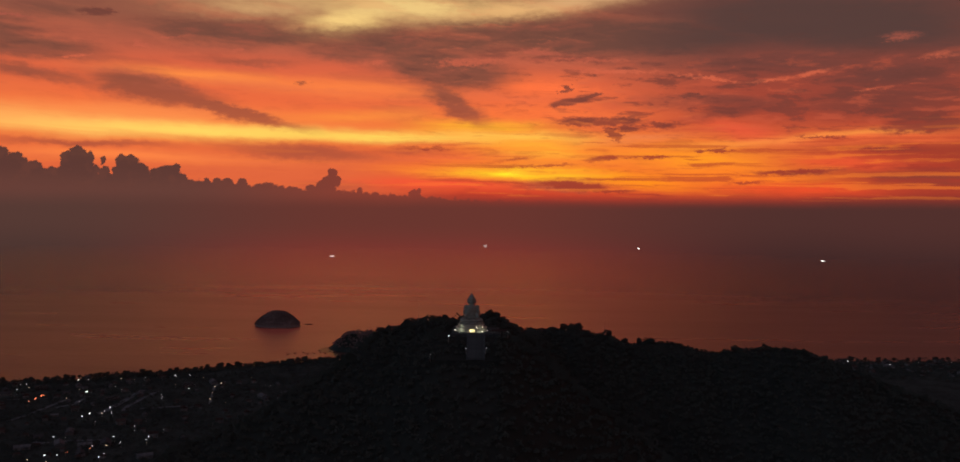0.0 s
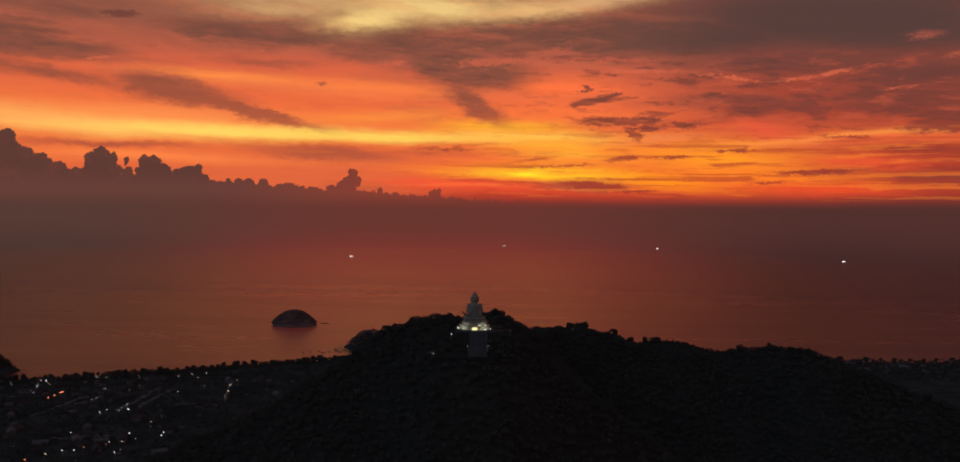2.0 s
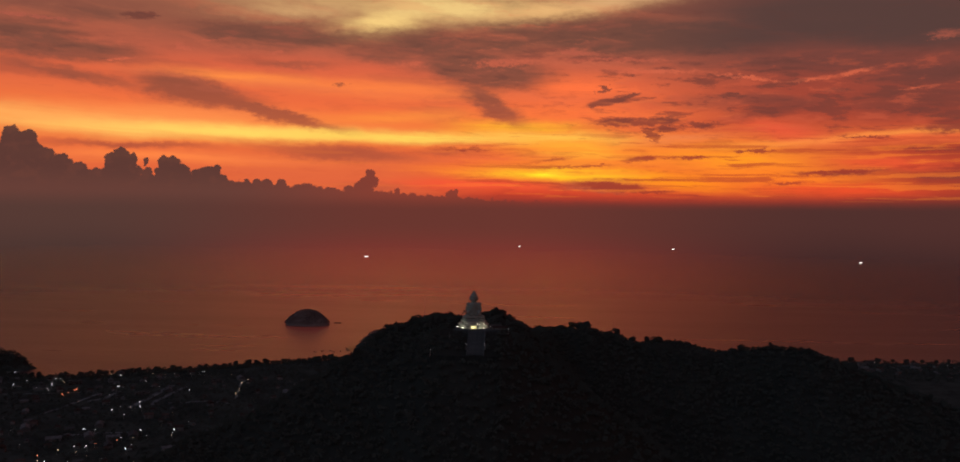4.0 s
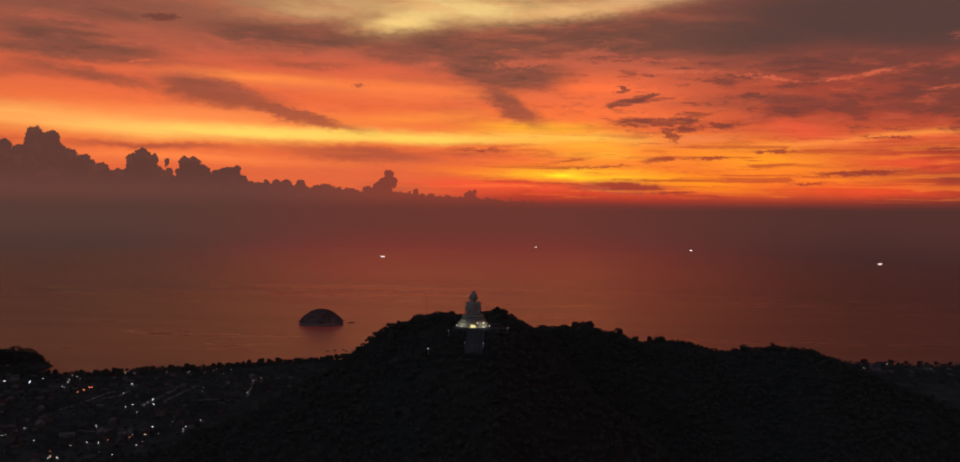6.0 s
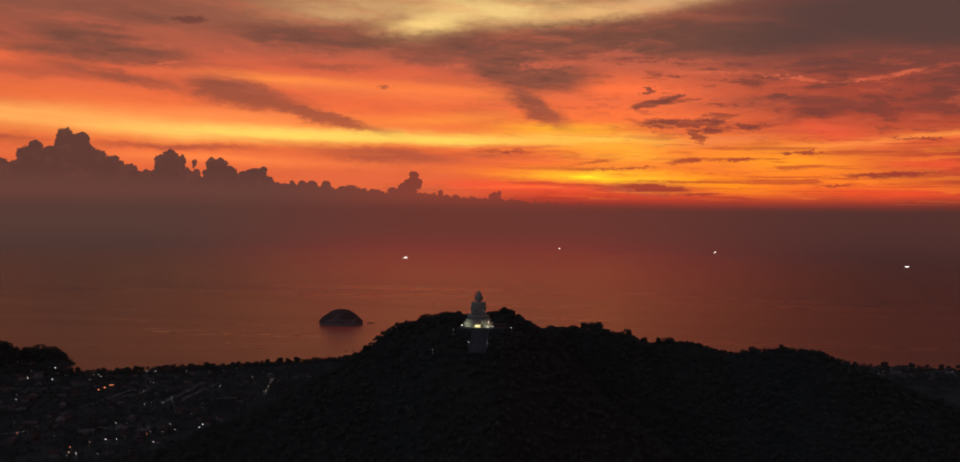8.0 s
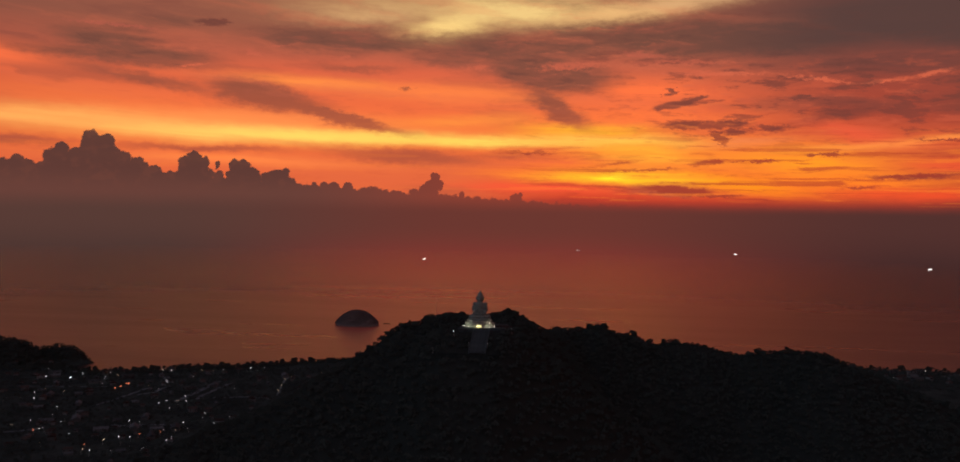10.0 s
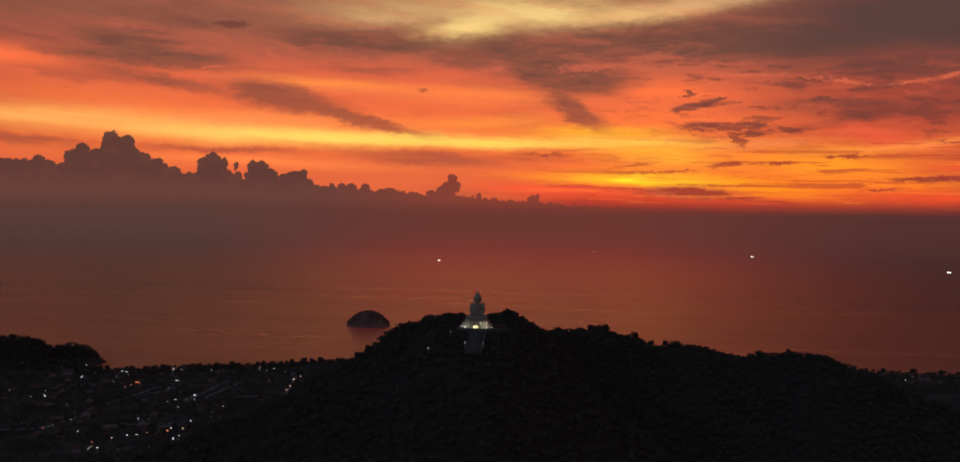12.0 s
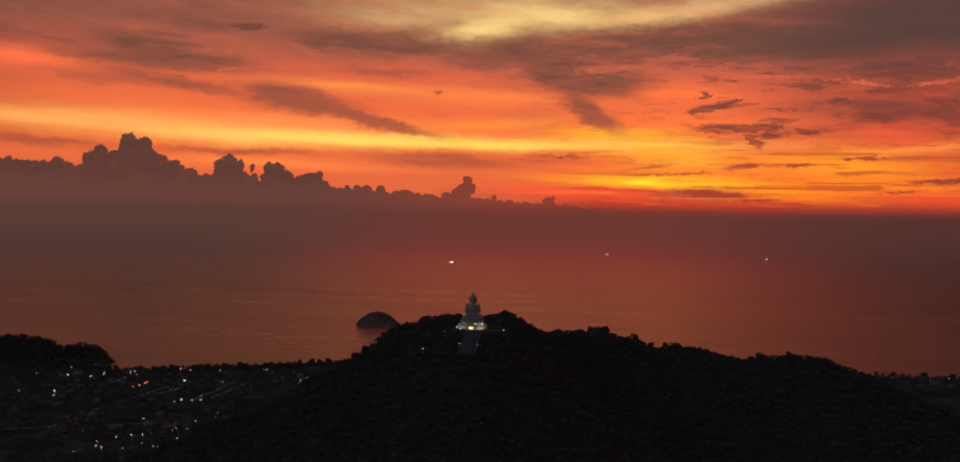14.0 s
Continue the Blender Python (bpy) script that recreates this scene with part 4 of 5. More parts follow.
# ---- trees ----
def crown_places(rng, height, spread, n, lobes):
    """Places of leaf clumps: on and inside several uneven lobes."""
    c = []
    for k in range(lobes):
        a, r = rng.uniform(0, math.tau), spread * rng.uniform(0.15, 0.62)
        lz = height * rng.uniform(0.34, 0.84)
        lr = spread * rng.uniform(0.36, 0.6)
        m = n // lobes
        v = rng.normal(size=(m, 3))
        v /= np.linalg.norm(v, axis=1)[:, None]
        v *= (lr * rng.uniform(0.7, 1.04, m))[:, None]
        v[:, 2] *= 0.74
        c.append(v + np.array([r * math.cos(a), r * math.sin(a), lz]))
    return np.concatenate(c)


def tree(seed, height, spread, leaf, label, category="tree", group="", leaves=1100):
    rng = np.random.default_rng(seed)
    root = new("tree")
    bm = bmesh.new()
    bend = rng.uniform(-0.06, 0.06, 2) * height
    top = (bend[0], bend[1], height * 0.62)
    tube(bm, (0, 0, -0.5), (bend[0] * 0.4, bend[1] * 0.4, height * 0.3), height * 0.04, height * 0.03)
    tube(bm, (bend[0] * 0.4, bend[1] * 0.4, height * 0.29), top, height * 0.03, height * 0.015)
    part("trunk", bm, BARK, root)
    bm = bmesh.new()
    for k in range(5):
        a = rng.uniform(0, math.tau)
        s = Vector((bend[0] * 0.5, bend[1] * 0.5, height * rng.uniform(0.3, 0.5)))
        tube(bm, s, s + Vector((math.cos(a) * spread * 0.6, math.sin(a) * spread * 0.6, height * rng.uniform(0.15, 0.32))), height * 0.016, height * 0.006, 5)
    part("limbs", bm, BARK, root)
    c = crown_places(rng, height, spread, leaves, 8)
    ob = new("crown", quads("crown", c, leaf, seed, LEAF))
    ob.parent = root
    return tagged(root, label, category, group)


def palm(seed, height):
    rng = np.random.default_rng(seed)
    root = new("palm_tree")
    bm = bmesh.new()
    last = Vector((0, 0, -0.4))
    for k in range(1, 6):
        nxt = Vector((0.04 * k * k * rng.uniform(0.5, 1.2), 0.0, height * k / 5))
        tube(bm, last, nxt, 0.16 - 0.015 * k, 0.15 - 0.015 * k, 6)
        last = nxt
    part("trunk", bm, BARK, root)
    for k in range(13):
        a, lift = math.tau * k / 13 + rng.uniform(-0.2, 0.2), rng.uniform(0.1, 0.8)
        bm = bmesh.new()
        L = height * 0.34
        mid = []
        for j in range(6):
            s = j / 5
            r, z = L * s, L * (lift * s - (0.5 + lift) * s * s)
            w = 0.32 * (1 - s) ** 0.6 * (0.35 + s)
            p = last + Vector((math.cos(a) * r, math.sin(a) * r, z))
            q = Vector((-math.sin(a), math.cos(a), 0)) * w
            mid.append((bm.verts.new(p + q - Vector((0, 0, w * 0.5))), bm.verts.new(p), bm.verts.new(p - q - Vector((0, 0, w * 0.5)))))
        for u, v in zip(mid, mid[1:]):
            bm.faces.new((u[0], u[1], v[1], v[0]))
            bm.faces.new((u[1], u[2], v[2], v[1]))
        part("frond", bm, LEAF, root)
    return tagged(root, "slender coconut palm on the shore, black at dusk", "palm tree", "palms along the shore")


def plant_trees():
    rng = random.Random(11)
    kinds = [tree(100 + k, h, s, 0.30, "broad-leaved tree on the hill crest, dark at dusk", group="trees on the crest") for k, (h, s) in enumerate(((4.6, 2.6), (5.4, 2.3), (4.0, 2.9), (6.2, 2.9), (5.0, 2.0)))]
    used = set()
    spots = []
    for (ax, ay, az_), (bx, by, bz) in zip(CREST[2:], CREST[3:-2]):
        if 84 < ax < 146:
            continue
        n = max(2, int(math.hypot(bx - ax, by - ay) / 3.6))
        for k in range(n):
            t = (k + rng.uniform(-0.4, 0.4)) / n
            spots.append((ax + t * (bx - ax) + rng.uniform(-1, 1), ay + t * (by - ay) + rng.uniform(-3, 5), rng.uniform(0.5, 1.0)))
    # the taller ones that stand out on the skyline
    for x, y, s in ((-34.5, 458, 1.8), (-37, 456, 1.1), (5.5, 472, 1.1), (8.5, 473, 1.15), (-17, 457, 0.95), (-9.5, 457, 1.1), (46, 546, 1.0), (52, 547, 1.2), (57, 547, 1.35), (61, 547, 1.3), (66, 547, 1.1),
                    (75, 547, 1.25), (79.5, 547, 1.35), (89, 546, 1.1), (97.5, 545, 1.0), (103.5, 544, 1.75), (152, 532, 1.6), (168, 525, 1.0), (-66, 432, 1.25), (-62, 434, 1.4), (-52, 444, 1.2), (178, 514, 0.9), (184, 509, 0.9)):
        spots.append((x, y, s * 1.25))
    for i, (x, y, s) in enumerate(spots):
        if math.hypot(x - STATUE.x, y - STATUE.y) < 19:
            continue
        k = i % len(kinds)
        m = pose(x, y, ground_at(x, y) - 1.0 * s, 0, 0, rng.uniform(0, 360)) @ Matrix.Diagonal((s, s, s, 1))
        if k not in used:
            used.add(k)
            kinds[k].matrix_world = m
        else:
            copy_thing(kinds[k], m)
    # trees and palms along the shore
    kinds = [tree(200 + k, h, s, 0.56, "tall feathery shore tree, black against the sea", group="trees along the shore") for k, (h, s) in enumerate(((7.4, 3.3), (8.6, 2.9), (6.2, 3.6), (7.8, 4.0)))]
    pk = palm(3, 6.4)
    used = set()
    spots = []
    x = -590.0
    while x < -120:
        spots.append((x, 9))
        x += rng.uniform(2.4, 6.4)
    x = 395.0
    while x < 660:
        spots.append((x, 9))
        x += rng.uniform(5.0, 11.0)
    for x in np.arange(-720, -556, 6.5):
        spots.append((float(x), 999))
    for i, (x, back) in enumerate(spots):
        y = float(np.interp(x, coast[:, 0], coast[:, 1])) - back - rng.uniform(0, 9)
        if back == 999:
            y = 974 + rng.uniform(0, 16)
        if ground_at(x, y) < 0.3:
            y -= 8
        k = 4 if i % 6 == 2 else i % 4
        ob = pk if k == 4 else kinds[k]
        s = rng.uniform(0.6, 1.2)
        m = pose(x, y, ground_at(x, y) - (0.15 if k == 4 else 1.3 * s), 0, 0, rng.uniform(0, 360)) @ Matrix.Diagonal((s, s, s, 1))
        if k not in used:
            used.add(k)
            ob.matrix_world = m
        else:
            copy_thing(ob, m)


def forest(name, label, x0, x1, y0, y1, step, seed, size, keep, leaves=34, leaf=0.42, lower=None, mat=LEAF):
    """Many low crowns as one sheet of woodland."""
    rng = np.random.default_rng(seed)
    gx, gy = np.meshgrid(np.arange(x0, x1, step), np.arange(y0, y1, step))
    x = (gx + rng.uniform(-0.45, 0.45, gx.shape) * step).ravel()
    y = (gy + rng.uniform(-0.45, 0.45, gy.shape) * step).ravel()
    z = land(x, y)
    ok = keep(x, y, z, rng)
    x, y, z = x[ok], y[ok], z[ok]
    n = len(x)
    r = size * rng.uniform(0.55, 1.3, n) * (1.0 + 0.35 * waves2(x, y, seed + 1, 26.0))
    if lower is not None:
        r = r * lower(x, y)
    v = rng.normal(size=(n, leaves, 3))
    v /= np.linalg.norm(v, axis=2)[..., None]
    v[..., 2] = np.abs(v[..., 2]) * 0.95 + 0.12
    v *= (r[:, None] * rng.uniform(0.6, 1.05, (n, leaves)))[..., None]
    c = np.stack([x, y, z + (0.1 + 0.5 * rng.random(n)) * r], 1)[:, None, :] + v
    ob = new(name, quads(name, c.reshape(-1, 3), leaf, seed, mat))
    return tagged(ob, label, "woodland", kind="stuff")


def radio_mast(x, y, height):
    root = tagged(new("radio_mast"), "thin steel lattice radio mast among the trees", "mast", "masts on the crest")
    z = ground_at(x, y) - 0.3
    for k in range(3):
        a = math.tau * k / 3
        bm = bmesh.new()
        tube(bm, (x + 0.16 * math.cos(a), y + 0.16 * math.sin(a), z), (x + 0.05 * math.cos(a), y + 0.05 * math.sin(a), z + height), 0.035, 0.025, 5)
        part("leg", bm, STEEL, root)
    bm = bmesh.new()
    for j in range(12):
        zz = z + height * (j + 0.5) / 12
        tube(bm, (x - 0.14, y, zz - 0.15), (x + 0.14, y, zz + 0.15), 0.018, 0.018, 4)
    part("bracing", bm, STEEL, root)


def woods():
    def hill(x, y, z, rng):
        best = np.hypot(x - STATUE.x, (y - STATUE.y) * 0.9)
        stairs = (np.abs(x + 0.9) < 5.0) & (y < 410) & (y > 384)
        landing = (np.abs(x + 6.0) < 16.5) & (y < 390) & (y > 384.5)
        behind = y > np.interp(x, crest[:, 0], crest[:, 1]) + 22
        return (z > 9.0) & (best > 17.5) & ~stairs & ~landing & ~behind
    def height(x, y):
        """Low scrub on the open shoulder, low crowns along the crest, full ones elsewhere."""
        near_crest = np.abs(y - np.interp(x, crest[:, 0], crest[:, 1]) - 2) < 13
        return np.where(near_crest, np.where((x > 84) & (x < 146), 0.28, 0.66), 1.0)
    forest("hill_woodland", "dense dark tropical forest over the hillside", -330, 340, 306, 580, 3.6, 21, 1.85, hill, 40, 0.5, height)
    forest("headland_woodland", "dark forest on the low headlands", -900, -300, 900, 1100, 5.2, 22, 2.9, lambda x, y, z, rng: z > 5.5, 30, 0.85)
    forest("cape_woodland", "forest on the far cape, paled in colour to imitate haze", -230, 60, 1120, 1270, 5.0, 26, 2.4, lambda x, y, z, rng: z > 3.5, 30, 0.85, mat=HAZE_PALED_SCRUB)
    forest("town_greenery", "dark trees and bushes between the houses", -640, -120, 540, 1130, 6.4, 23, 2.2, lambda x, y, z, rng: (z > 0.9) & (z < 14) & (rng.random(x.shape) < 0.25 + 0.35 * (1 + waves2(x, y, 9, 70.0))), 24, 0.7)
    forest("shore_thicket", "dark thicket of shore trees behind the beach", -620, -110, 900, 1180, 4.4, 27, 2.5, lambda x, y, z, rng: (np.interp(x, coast[:, 0], coast[:, 1]) - y > 6) & (np.interp(x, coast[:, 0], coast[:, 1]) - y < 40) & (z > 0.4) & (z < 6) & (rng.random(x.shape) < 0.62), 40, 0.8)
    forest("far_greenery", "dark trees round the far seaside buildings", 360, 680, 1030, 1176, 8.0, 24, 2.6, lambda x, y, z, rng: (z > 0.8) & (rng.random(x.shape) < 0.7), 26, 0.8)


# ---- islands ----
def island(name, x, y, rx, ry, h, seed, label):
    root = tagged(new(name), label, "island")
    bm = bmesh.new()
    n, m = 44, 14
    rings = []
    for j in range(m + 1):
        s = 1 - j / m
        ring = []
        for k in range(n):
            a = math.tau * k / n
            wob = 1 + 0.10 * noise.noise((math.cos(a) * 1.4 + seed, math.sin(a) * 1.4, 0)) + 0.05 * noise.noise((math.cos(a) * 4 + seed, math.sin(a) * 4, 3))
            lift = h * (1 - s ** 2.1) * (1 + 0.14 * noise.noise((math.cos(a) * s * 2 + seed, math.sin(a) * s * 2, 7)))
            ring.append(bm.verts.new((x + rx * s * wob * math.cos(a), y + ry * s * wob * math.sin(a), -1.0 + lift)))
        rings.append(ring)
    for p, q in zip(rings[:-1], rings[1:-1]):
        for k in range(n):
            bm.faces.new((p[k], p[(k + 1) % n], q[(k + 1) % n], q[k]))
    tip = bm.verts.new((x, y, -1.0 + h * 1.0))
    for k in range(n):
        bm.faces.new((rings[-2][k], rings[-2][(k + 1) % n], tip))
    bmesh.ops.delete(bm, geom=[v for v in bm.verts if not v.link_faces], context="VERTS")
    # rock and tree cover share the pale colour that imitates haze
    part("rock", bm, HAZE_PALED_SCRUB, root, smooth=True)
    rng = np.random.default_rng(seed + 50)
    cnt = 900
    a, s = rng.uniform(0, math.tau, cnt), np.sqrt(rng.uniform(0, 0.86, cnt))
    z = -1.0 + h * (1 - s ** 2.1)
    base = np.stack([x + rx * s * np.cos(a), y + ry * s * np.sin(a), z + 0.6], 1)
    v = rng.normal(size=(cnt, 22, 3))
    v /= np.linalg.norm(v, axis=2)[..., None]
    c = base[:, None, :] + v * (rng.uniform(0.8, 1.9, (cnt, 1, 1)) * np.array([1.1, 1.1, 0.8]))
    ob = new("tree_cover", quads("tree_cover", c.reshape(-1, 3), 0.8, seed, HAZE_PALED_SCRUB))
    ob.parent = root
    tagged(ob, kind="stuff")


def reef(x, y, seed):
    bm = bmesh.new()
    blob(bm, (0, 0, 0), (7.5, 2.4, 0.9), n=14)
    for v in bm.verts:
        v.co *= 1 + 0.3 * noise.noise(v.co * 0.6 + Vector((seed, 0, 0)))
    ob = whole("reef_rock", bm, EARTH, True)
    ob.location = (x, y, 0.1)
    tagged(ob, "low dark rock just above the water", "rock")


# ---- boats ----
def fishing_boat(length, lamp_size, label, group):
    root = new("fishing_boat")
    bm = bmesh.new()
    L, B = length / 2, length * 0.14
    rows = []
    for j, s in enumerate((-1.0, -0.7, -0.2, 0.3, 0.7, 1.0)):
        w = B * (1.0, 1.05, 1.1, 1.0, 0.66, 0.04)[j]
        top = (1.0, 0.9, 0.85, 0.95, 1.25, 1.7)[j] * length * 0.07
        rows.append([bm.verts.new((s * L, -w, top)), bm.verts.new((s * L * 0.94, -w * 0.7, -0.1 * B)), bm.verts.new((s * L * 0.94, w * 0.7, -0.1 * B)), bm.verts.new((s * L, w, top))])
    for p, q in zip(rows, rows[1:]):
        for k in range(4):
            bm.faces.new((p[k], p[(k + 1) % 4], q[(k + 1) % 4], q[k]))
    bm.faces.new(list(reversed(rows[0])))
    bm.faces.new(rows[-1])
    part("hull", bm, HULL, root)
    bm = bmesh.new()
    box(bm, -L * 0.35, 0, length * 0.06, length * 0.28, B * 1.3, length * 0.12, 0.05)
    box(bm, -L * 0.35, 0, length * 0.18, length * 0.32, B * 1.5, length * 0.012)
    part("cabin", bm, WOOD, root)
    bm = bmesh.new()
    tube(bm, (L * 0.2, 0, length * 0.05), (L * 0.2, 0, length * 0.36), length * 0.008, length * 0.005)
    part("mast", bm, STEEL, root)
    if lamp_size:
        for k in (-0.8, -0.4, 0.0, 0.4, 0.8):
            bm = bmesh.new()
            tube(bm, (L * k, 0, length * 0.07), (L * k, 0, length * 0.26), length * 0.006, length * 0.006)
            post = part("lamp_post", bm, STEEL, root)
            bm = bmesh.new()
            bmesh.ops.create_uvsphere(bm, u_segments=10, v_segments=8, radius=lamp_size, matrix=Matrix.Translation((L * k, 0, length * 0.26)) @ Matrix.Diagonal((1.2, 1, 0.7, 1)))
            part("deck_lamp", bm, LAMP_BOAT, post, "blazing white fishing lamp", True)
    return tagged(root, label, "boat", group)


def boats():
    for x, y, turn, size in ((-585, 3578, 8, 1.4), (1452, 3800, -5, 1.75), (866, 4900, 4, 1.35), (33, 4940, -12, 1.1)):
        ob = fishing_boat(13, size, "wooden fishing boat with blazing white deck lamps at sea", "fishing boats at sea")
        ob.matrix_world = pose(x, y, 0, 0, 0, turn)
    first = None
    rng = random.Random(8)
    for x, y in ((-246, 1162), (-238, 1170), (-228, 1176), (-221, 1166), (-214, 1172), (-206, 1180), (-199, 1172), (-196, 1190), (-188, 1178), (-210, 1196)):
        m = pose(x, y, 0, 0, 0, rng.uniform(-60, 60))
        if first is None:
            first = fishing_boat(5.4, 0, "small dark wooden boat at anchor near the beach", "boats at anchor")
            first.matrix_world = m
        else:
            copy_thing(first, m)


# ---- houses of the seaside town ----
def house(w, d, h, storeys, hip, roof_mat):
    root = new("house")
    bm = bmesh.new()
    box(bm, 0, 0, -0.6, w, d, h + 0.6, 0.03)
    part("wall", bm, PLASTER, root)
    bm = bmesh.new()
    o = 0.3
    lo = [bm.verts.new((sx * (w / 2 + o), sy * (d / 2 + o), h)) for sx, sy in ((-1, -1), (1, -1), (1, 1), (-1, 1))]
    k = (w / 2 - d * 0.35) if hip else w / 2 + o
    hi = [bm.verts.new((sx * k, 0, h + d * 0.3)) for sx in (-1, 1)]
    bm.faces.new((lo[0], lo[1], hi[1], hi[0]))
    bm.faces.new((lo[2], lo[3], hi[0], hi[1]))
    bm.faces.new((lo[1], lo[2], hi[1]))
    bm.faces.new((lo[3], lo[0], hi[0]))
    bm.faces.new(list(reversed(lo)))
    part("roof", bm, roof_mat, root)
    bm = bmesh.new()
    box(bm, 0, 0, 0, 0.42, 0.06, 0.9)
    me = mesh_of("door", bm, WOOD)
    ob = new("door", me)
    ob.parent, ob.location = root, (w * 0.1, -d / 2 - 0.01, 0)
    bm = bmesh.new()
    box(bm, 0, 0, 0, 0.46, 0.06, 0.5)
    pane = mesh_of("window", bm, PANE)
    for s in range(storeys):
        for side in (-1, 1):
            for q in (-0.33, 0.33):
                ob = new("window", pane)
                ob.parent, ob.location = root, (w * q, side * (d / 2 + 0.01), 0.35 + s * (h / storeys))
    return root


def apartment_block(w, d, floors):
    root = new("apartment_block")
    h = floors * 1.05
    bm = bmesh.new()
    box(bm, 0, 0, -0.6, w, d, h + 0.6, 0.03)
    part("wall", bm, PLASTER, root)
    bm = bmesh.new()
    box(bm, 0, 0, h, w + 0.2, d + 0.2, 0.18)
    box(bm, w * 0.2, 0, h + 0.18, w * 0.2, d * 0.4, 0.7)
    part("roof", bm, CONCRETE, root)
    bm = bmesh.new()
    box(bm, 0, 0, 0, 0.7, 0.06, 0.55)
    pane = mesh_of("window", bm, PANE)
    bm = bmesh.new()
    box(bm, 0, 0, 0, w * 0.94, 0.5, 0.1)
    slab = mesh_of("balcony", bm, CONCRETE)
    bm = bmesh.new()
    box(bm, 0, 0, 0.26, w * 0.94, 0.05, 0.05)
    for k in range(9):
        box(bm, (k / 8 - 0.5) * w * 0.92, 0, 0, 0.04, 0.04, 0.27)
    rail = mesh_of("railing", bm, STEEL)
    n = int(w / 1.3)
    for f in range(floors):
        if f:
            ob = new("balcony", slab)
            ob.parent, ob.location = root, (0, -d / 2 - 0.24, f * 1.05)
            bar = new("railing", rail)
            bar.parent, bar.location = ob, (0, -0.22, 0.1)
        for k in range(n):
            ob = new("window", pane)
            ob.parent, ob.location = root, (-w / 2 + (k + 0.5) * w / n, -d / 2 - 0.01, 0.3 + f * 1.05)
    return tagged(root, "pale concrete apartment block with balconies near the beach", "building", "apartment blocks")


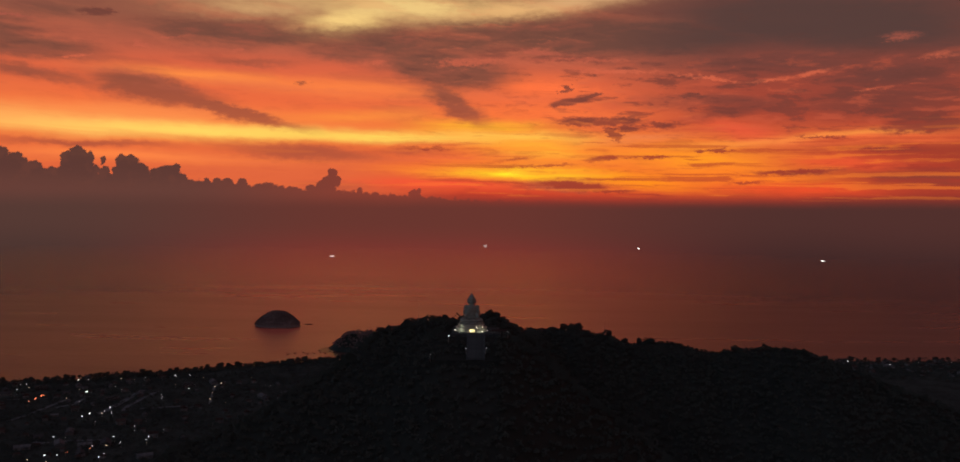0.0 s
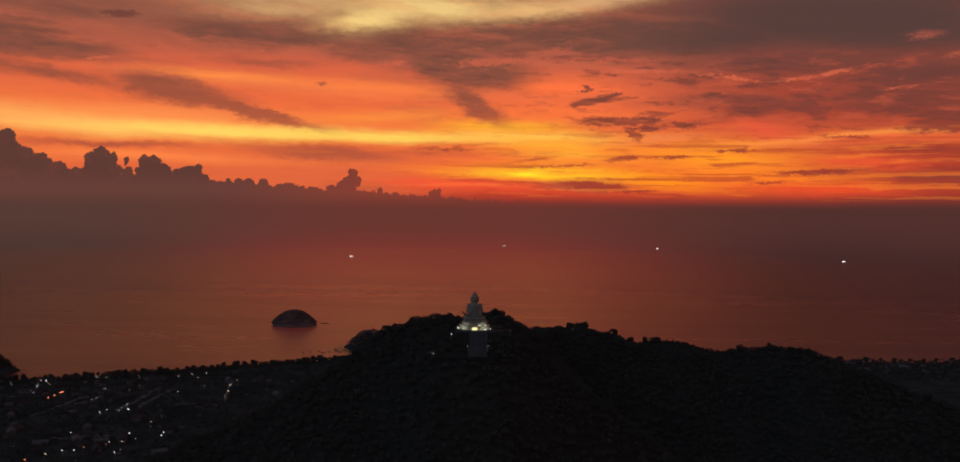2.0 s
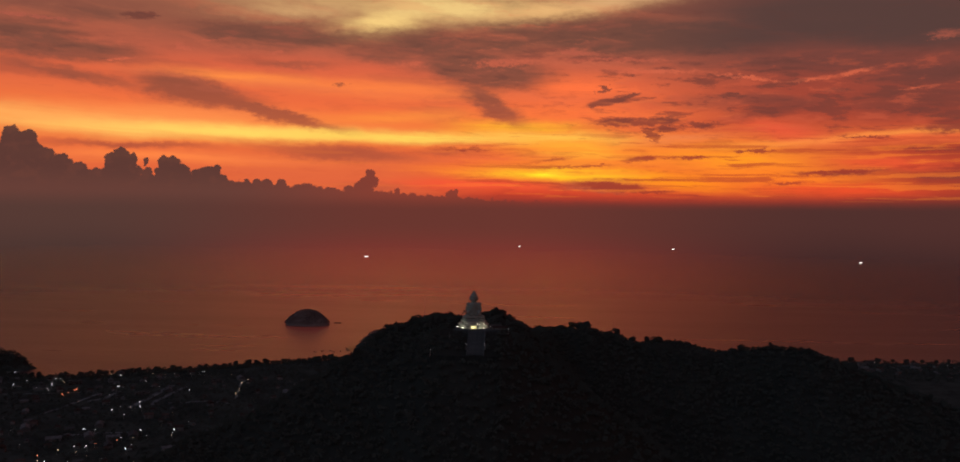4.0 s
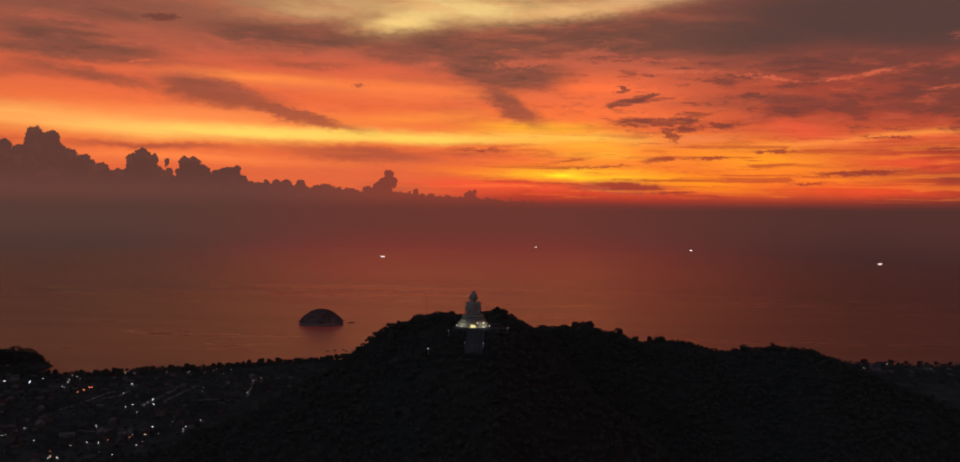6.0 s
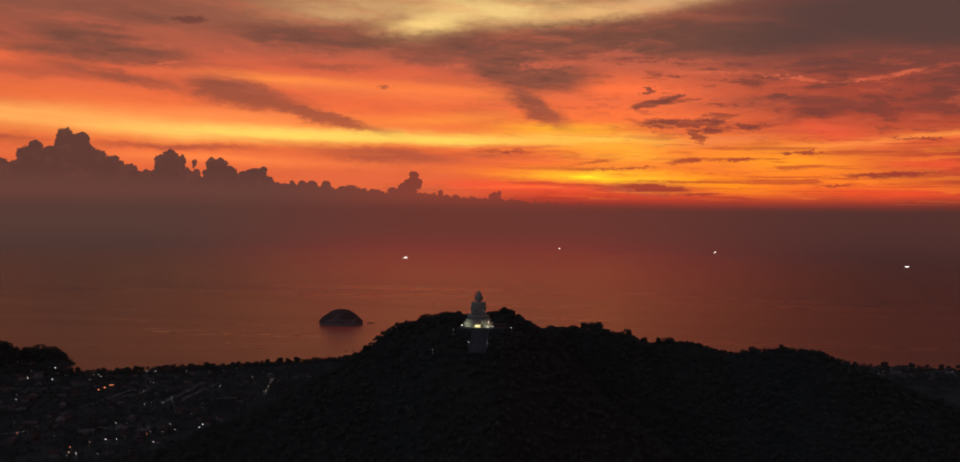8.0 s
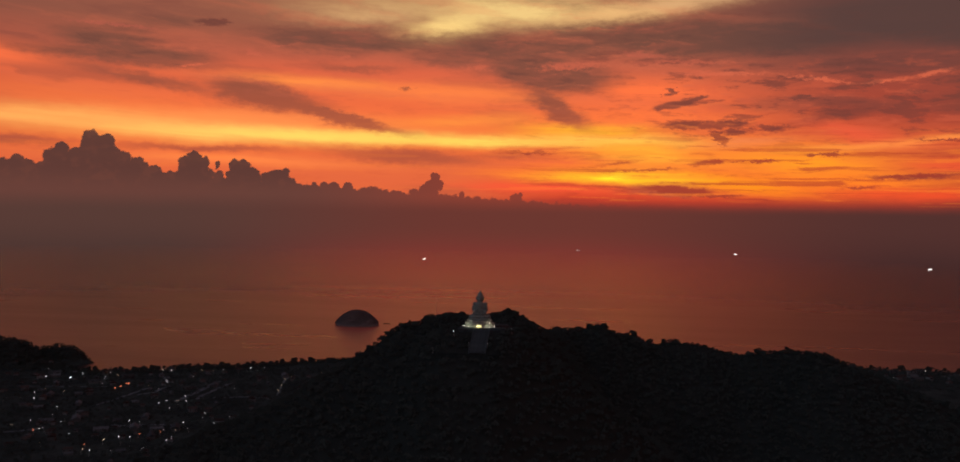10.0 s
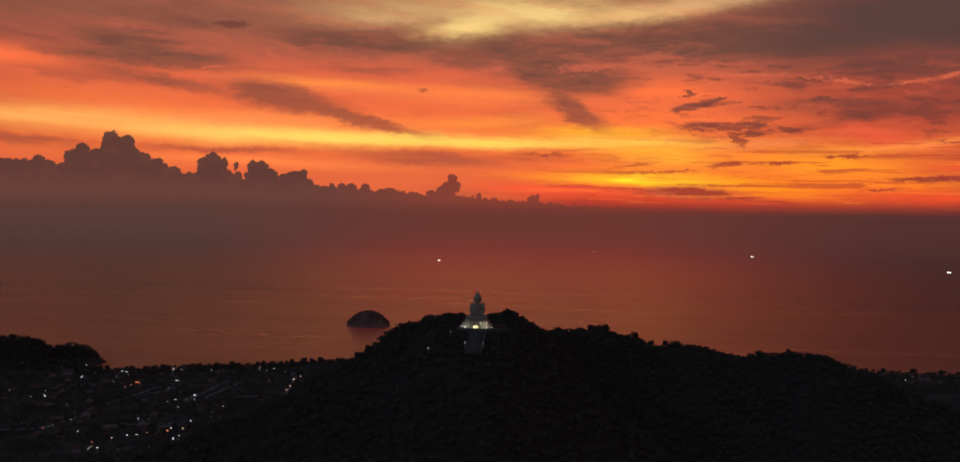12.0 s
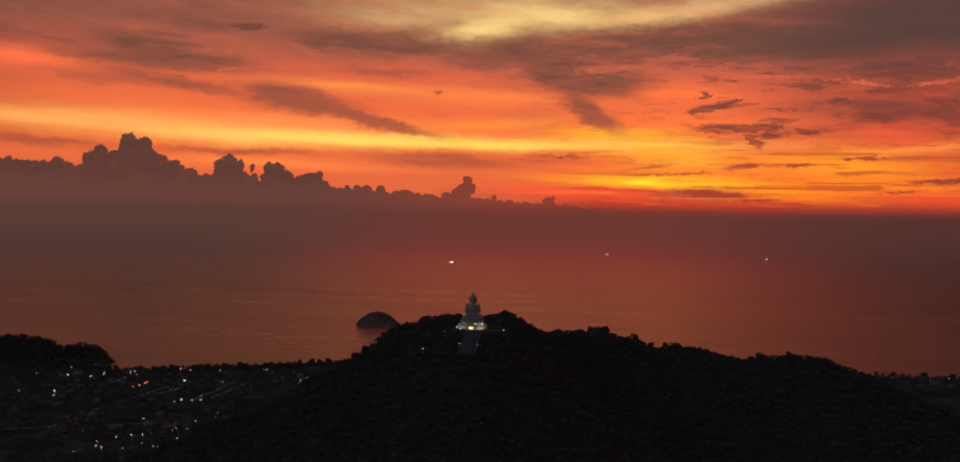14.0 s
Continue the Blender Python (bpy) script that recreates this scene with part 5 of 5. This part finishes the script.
def town():
    rng = random.Random(17)
    kinds = [house(w, d, h, s, hip, mat) for w, d, h, s, hip, mat in (
        (4.4, 3.2, 1.3, 1, True, TILES), (6.0, 3.4, 1.2, 1, False, SHEET), (3.8, 3.4, 2.3, 2, True, TILES), (9.0, 4.6, 1.7, 1, False, SHEET), (5.2, 4.2, 2.4, 2, False, TILES))]
    names = ("small house with a tiled hip roof", "low house with a grey sheet roof", "two-storey house with a tiled hip roof", "long shed with a grey sheet roof", "two-storey house with a red-brown gable roof")
    for ob, text in zip(kinds, names):
        tagged(ob, text + " in the dusk", "house", "houses of the town")
    used = set()
    taken = []
    spots = []
    tries = 0
    while len(spots) < 260 and tries < 9000:
        tries += 1
        if len(spots) < 215:
            x, y = rng.uniform(-600, -190), rng.uniform(560, 975)
        else:
            x, y = rng.uniform(400, 640), rng.uniform(1060, 1160)
        z = ground_at(x, y)
        if z < 1.0 or z > 9 or any(abs(x - a) < 8.5 and abs(y - b) < 7.5 for a, b in taken):
            continue
        taken.append((x, y))
        spots.append((x, y, z))
    for i, (x, y, z) in enumerate(spots):
        k = rng.choice((0, 0, 1, 1, 2, 3, 4))
        turn = 24 + rng.choice((0, 90)) + rng.uniform(-7, 7)
        s = rng.uniform(0.85, 1.25)
        m = pose(x, y, z, 0, 0, turn) @ Matrix.Diagonal((s, s, s, 1))
        if k not in used:
            used.add(k)
            kinds[k].matrix_world = m
        else:
            copy_thing(kinds[k], m)
    for x, y, w, fl, turn in ((-440, 905, 12, 4, 30), (-300, 930, 10, 4, 18), (-350, 860, 14, 3, 28), (450, 1128, 9, 6, 4), (463, 1136, 8, 7, -3), (430, 1132, 8, 5, 6), (520, 1140, 11, 5, 0), (590, 1150, 9, 6, 5)):
        ob = apartment_block(w, 5.0, fl)
        ob.matrix_world = pose(x, y, ground_at(x, y), 0, 0, turn)


def road(points, width):
    """A pale strip of road draped on the plain."""
    bm = bmesh.new()
    last = None
    dense = []
    for (ax, ay), (bx, by) in zip(points, points[1:]):
        n = max(2, int(math.hypot(bx - ax, by - ay) / 5))
        dense += [(ax + (bx - ax) * k / n, ay + (by - ay) * k / n) for k in range(n)]
    dense.append(points[-1])
    for i, (x, y) in enumerate(dense):
        a, b = dense[max(i - 1, 0)], dense[min(i + 1, len(dense) - 1)]
        t = Vector((b[0] - a[0], b[1] - a[1], 0)).normalized()
        q = Vector((-t.y, t.x, 0)) * width / 2
        z = max(ground_at(x, y), ground_at(x + q.x, y + q.y), ground_at(x - q.x, y - q.y)) + 0.12
        row = [bm.verts.new((x + s * q.x, y + s * q.y, zz)) for s, zz in ((-1.0, z - 0.4), (-1.0, z), (1.0, z), (1.0, z - 0.4))]
        if last:
            for k in range(3):
                bm.faces.new((last[k], row[k], row[k + 1], last[k + 1]))
        last = row
    ob = whole("road", bm, PALE_ROAD)
    tagged(ob, "narrow concrete road through the town", "road", kind="structure")


place_lamps()
plant_trees()
woods()
island("island", -323.5, 1448, 38.5, 30, 24, 3, "small dark wooded island with a rounded top")
reef(-278, 1470, 4)
radio_mast(-30.2, 452, 12.0)
radio_mast(77.0, 547, 11.0)
boats()
town()
road([(-600, 800), (-540, 838), (-470, 850), (-400, 868)], 1.6)
road([(-402, 769), (-398, 788), (-394, 858)], 3.6)
road([(-322, 815), (-325, 835), (-323, 904)], 4.2)
road([(-346, 700), (-339, 696), (-315, 706), (-290, 712)], 4.5)
road([(-337, 800), (-337, 830), (-339, 910)], 6.0)
road([(-387, 823), (-378, 840), (-379, 876)], 4.0)
road([(-310, 824), (-298, 828), (-278, 837), (-253, 829)], 4.5)
road([(-253, 848), (-274, 934), (-271, 963)], 2.4)
road([(-430, 655), (-409, 664), (-394, 678)], 5.0)
road([(-590, 930), (-470, 948), (-380, 985)], 1.6)
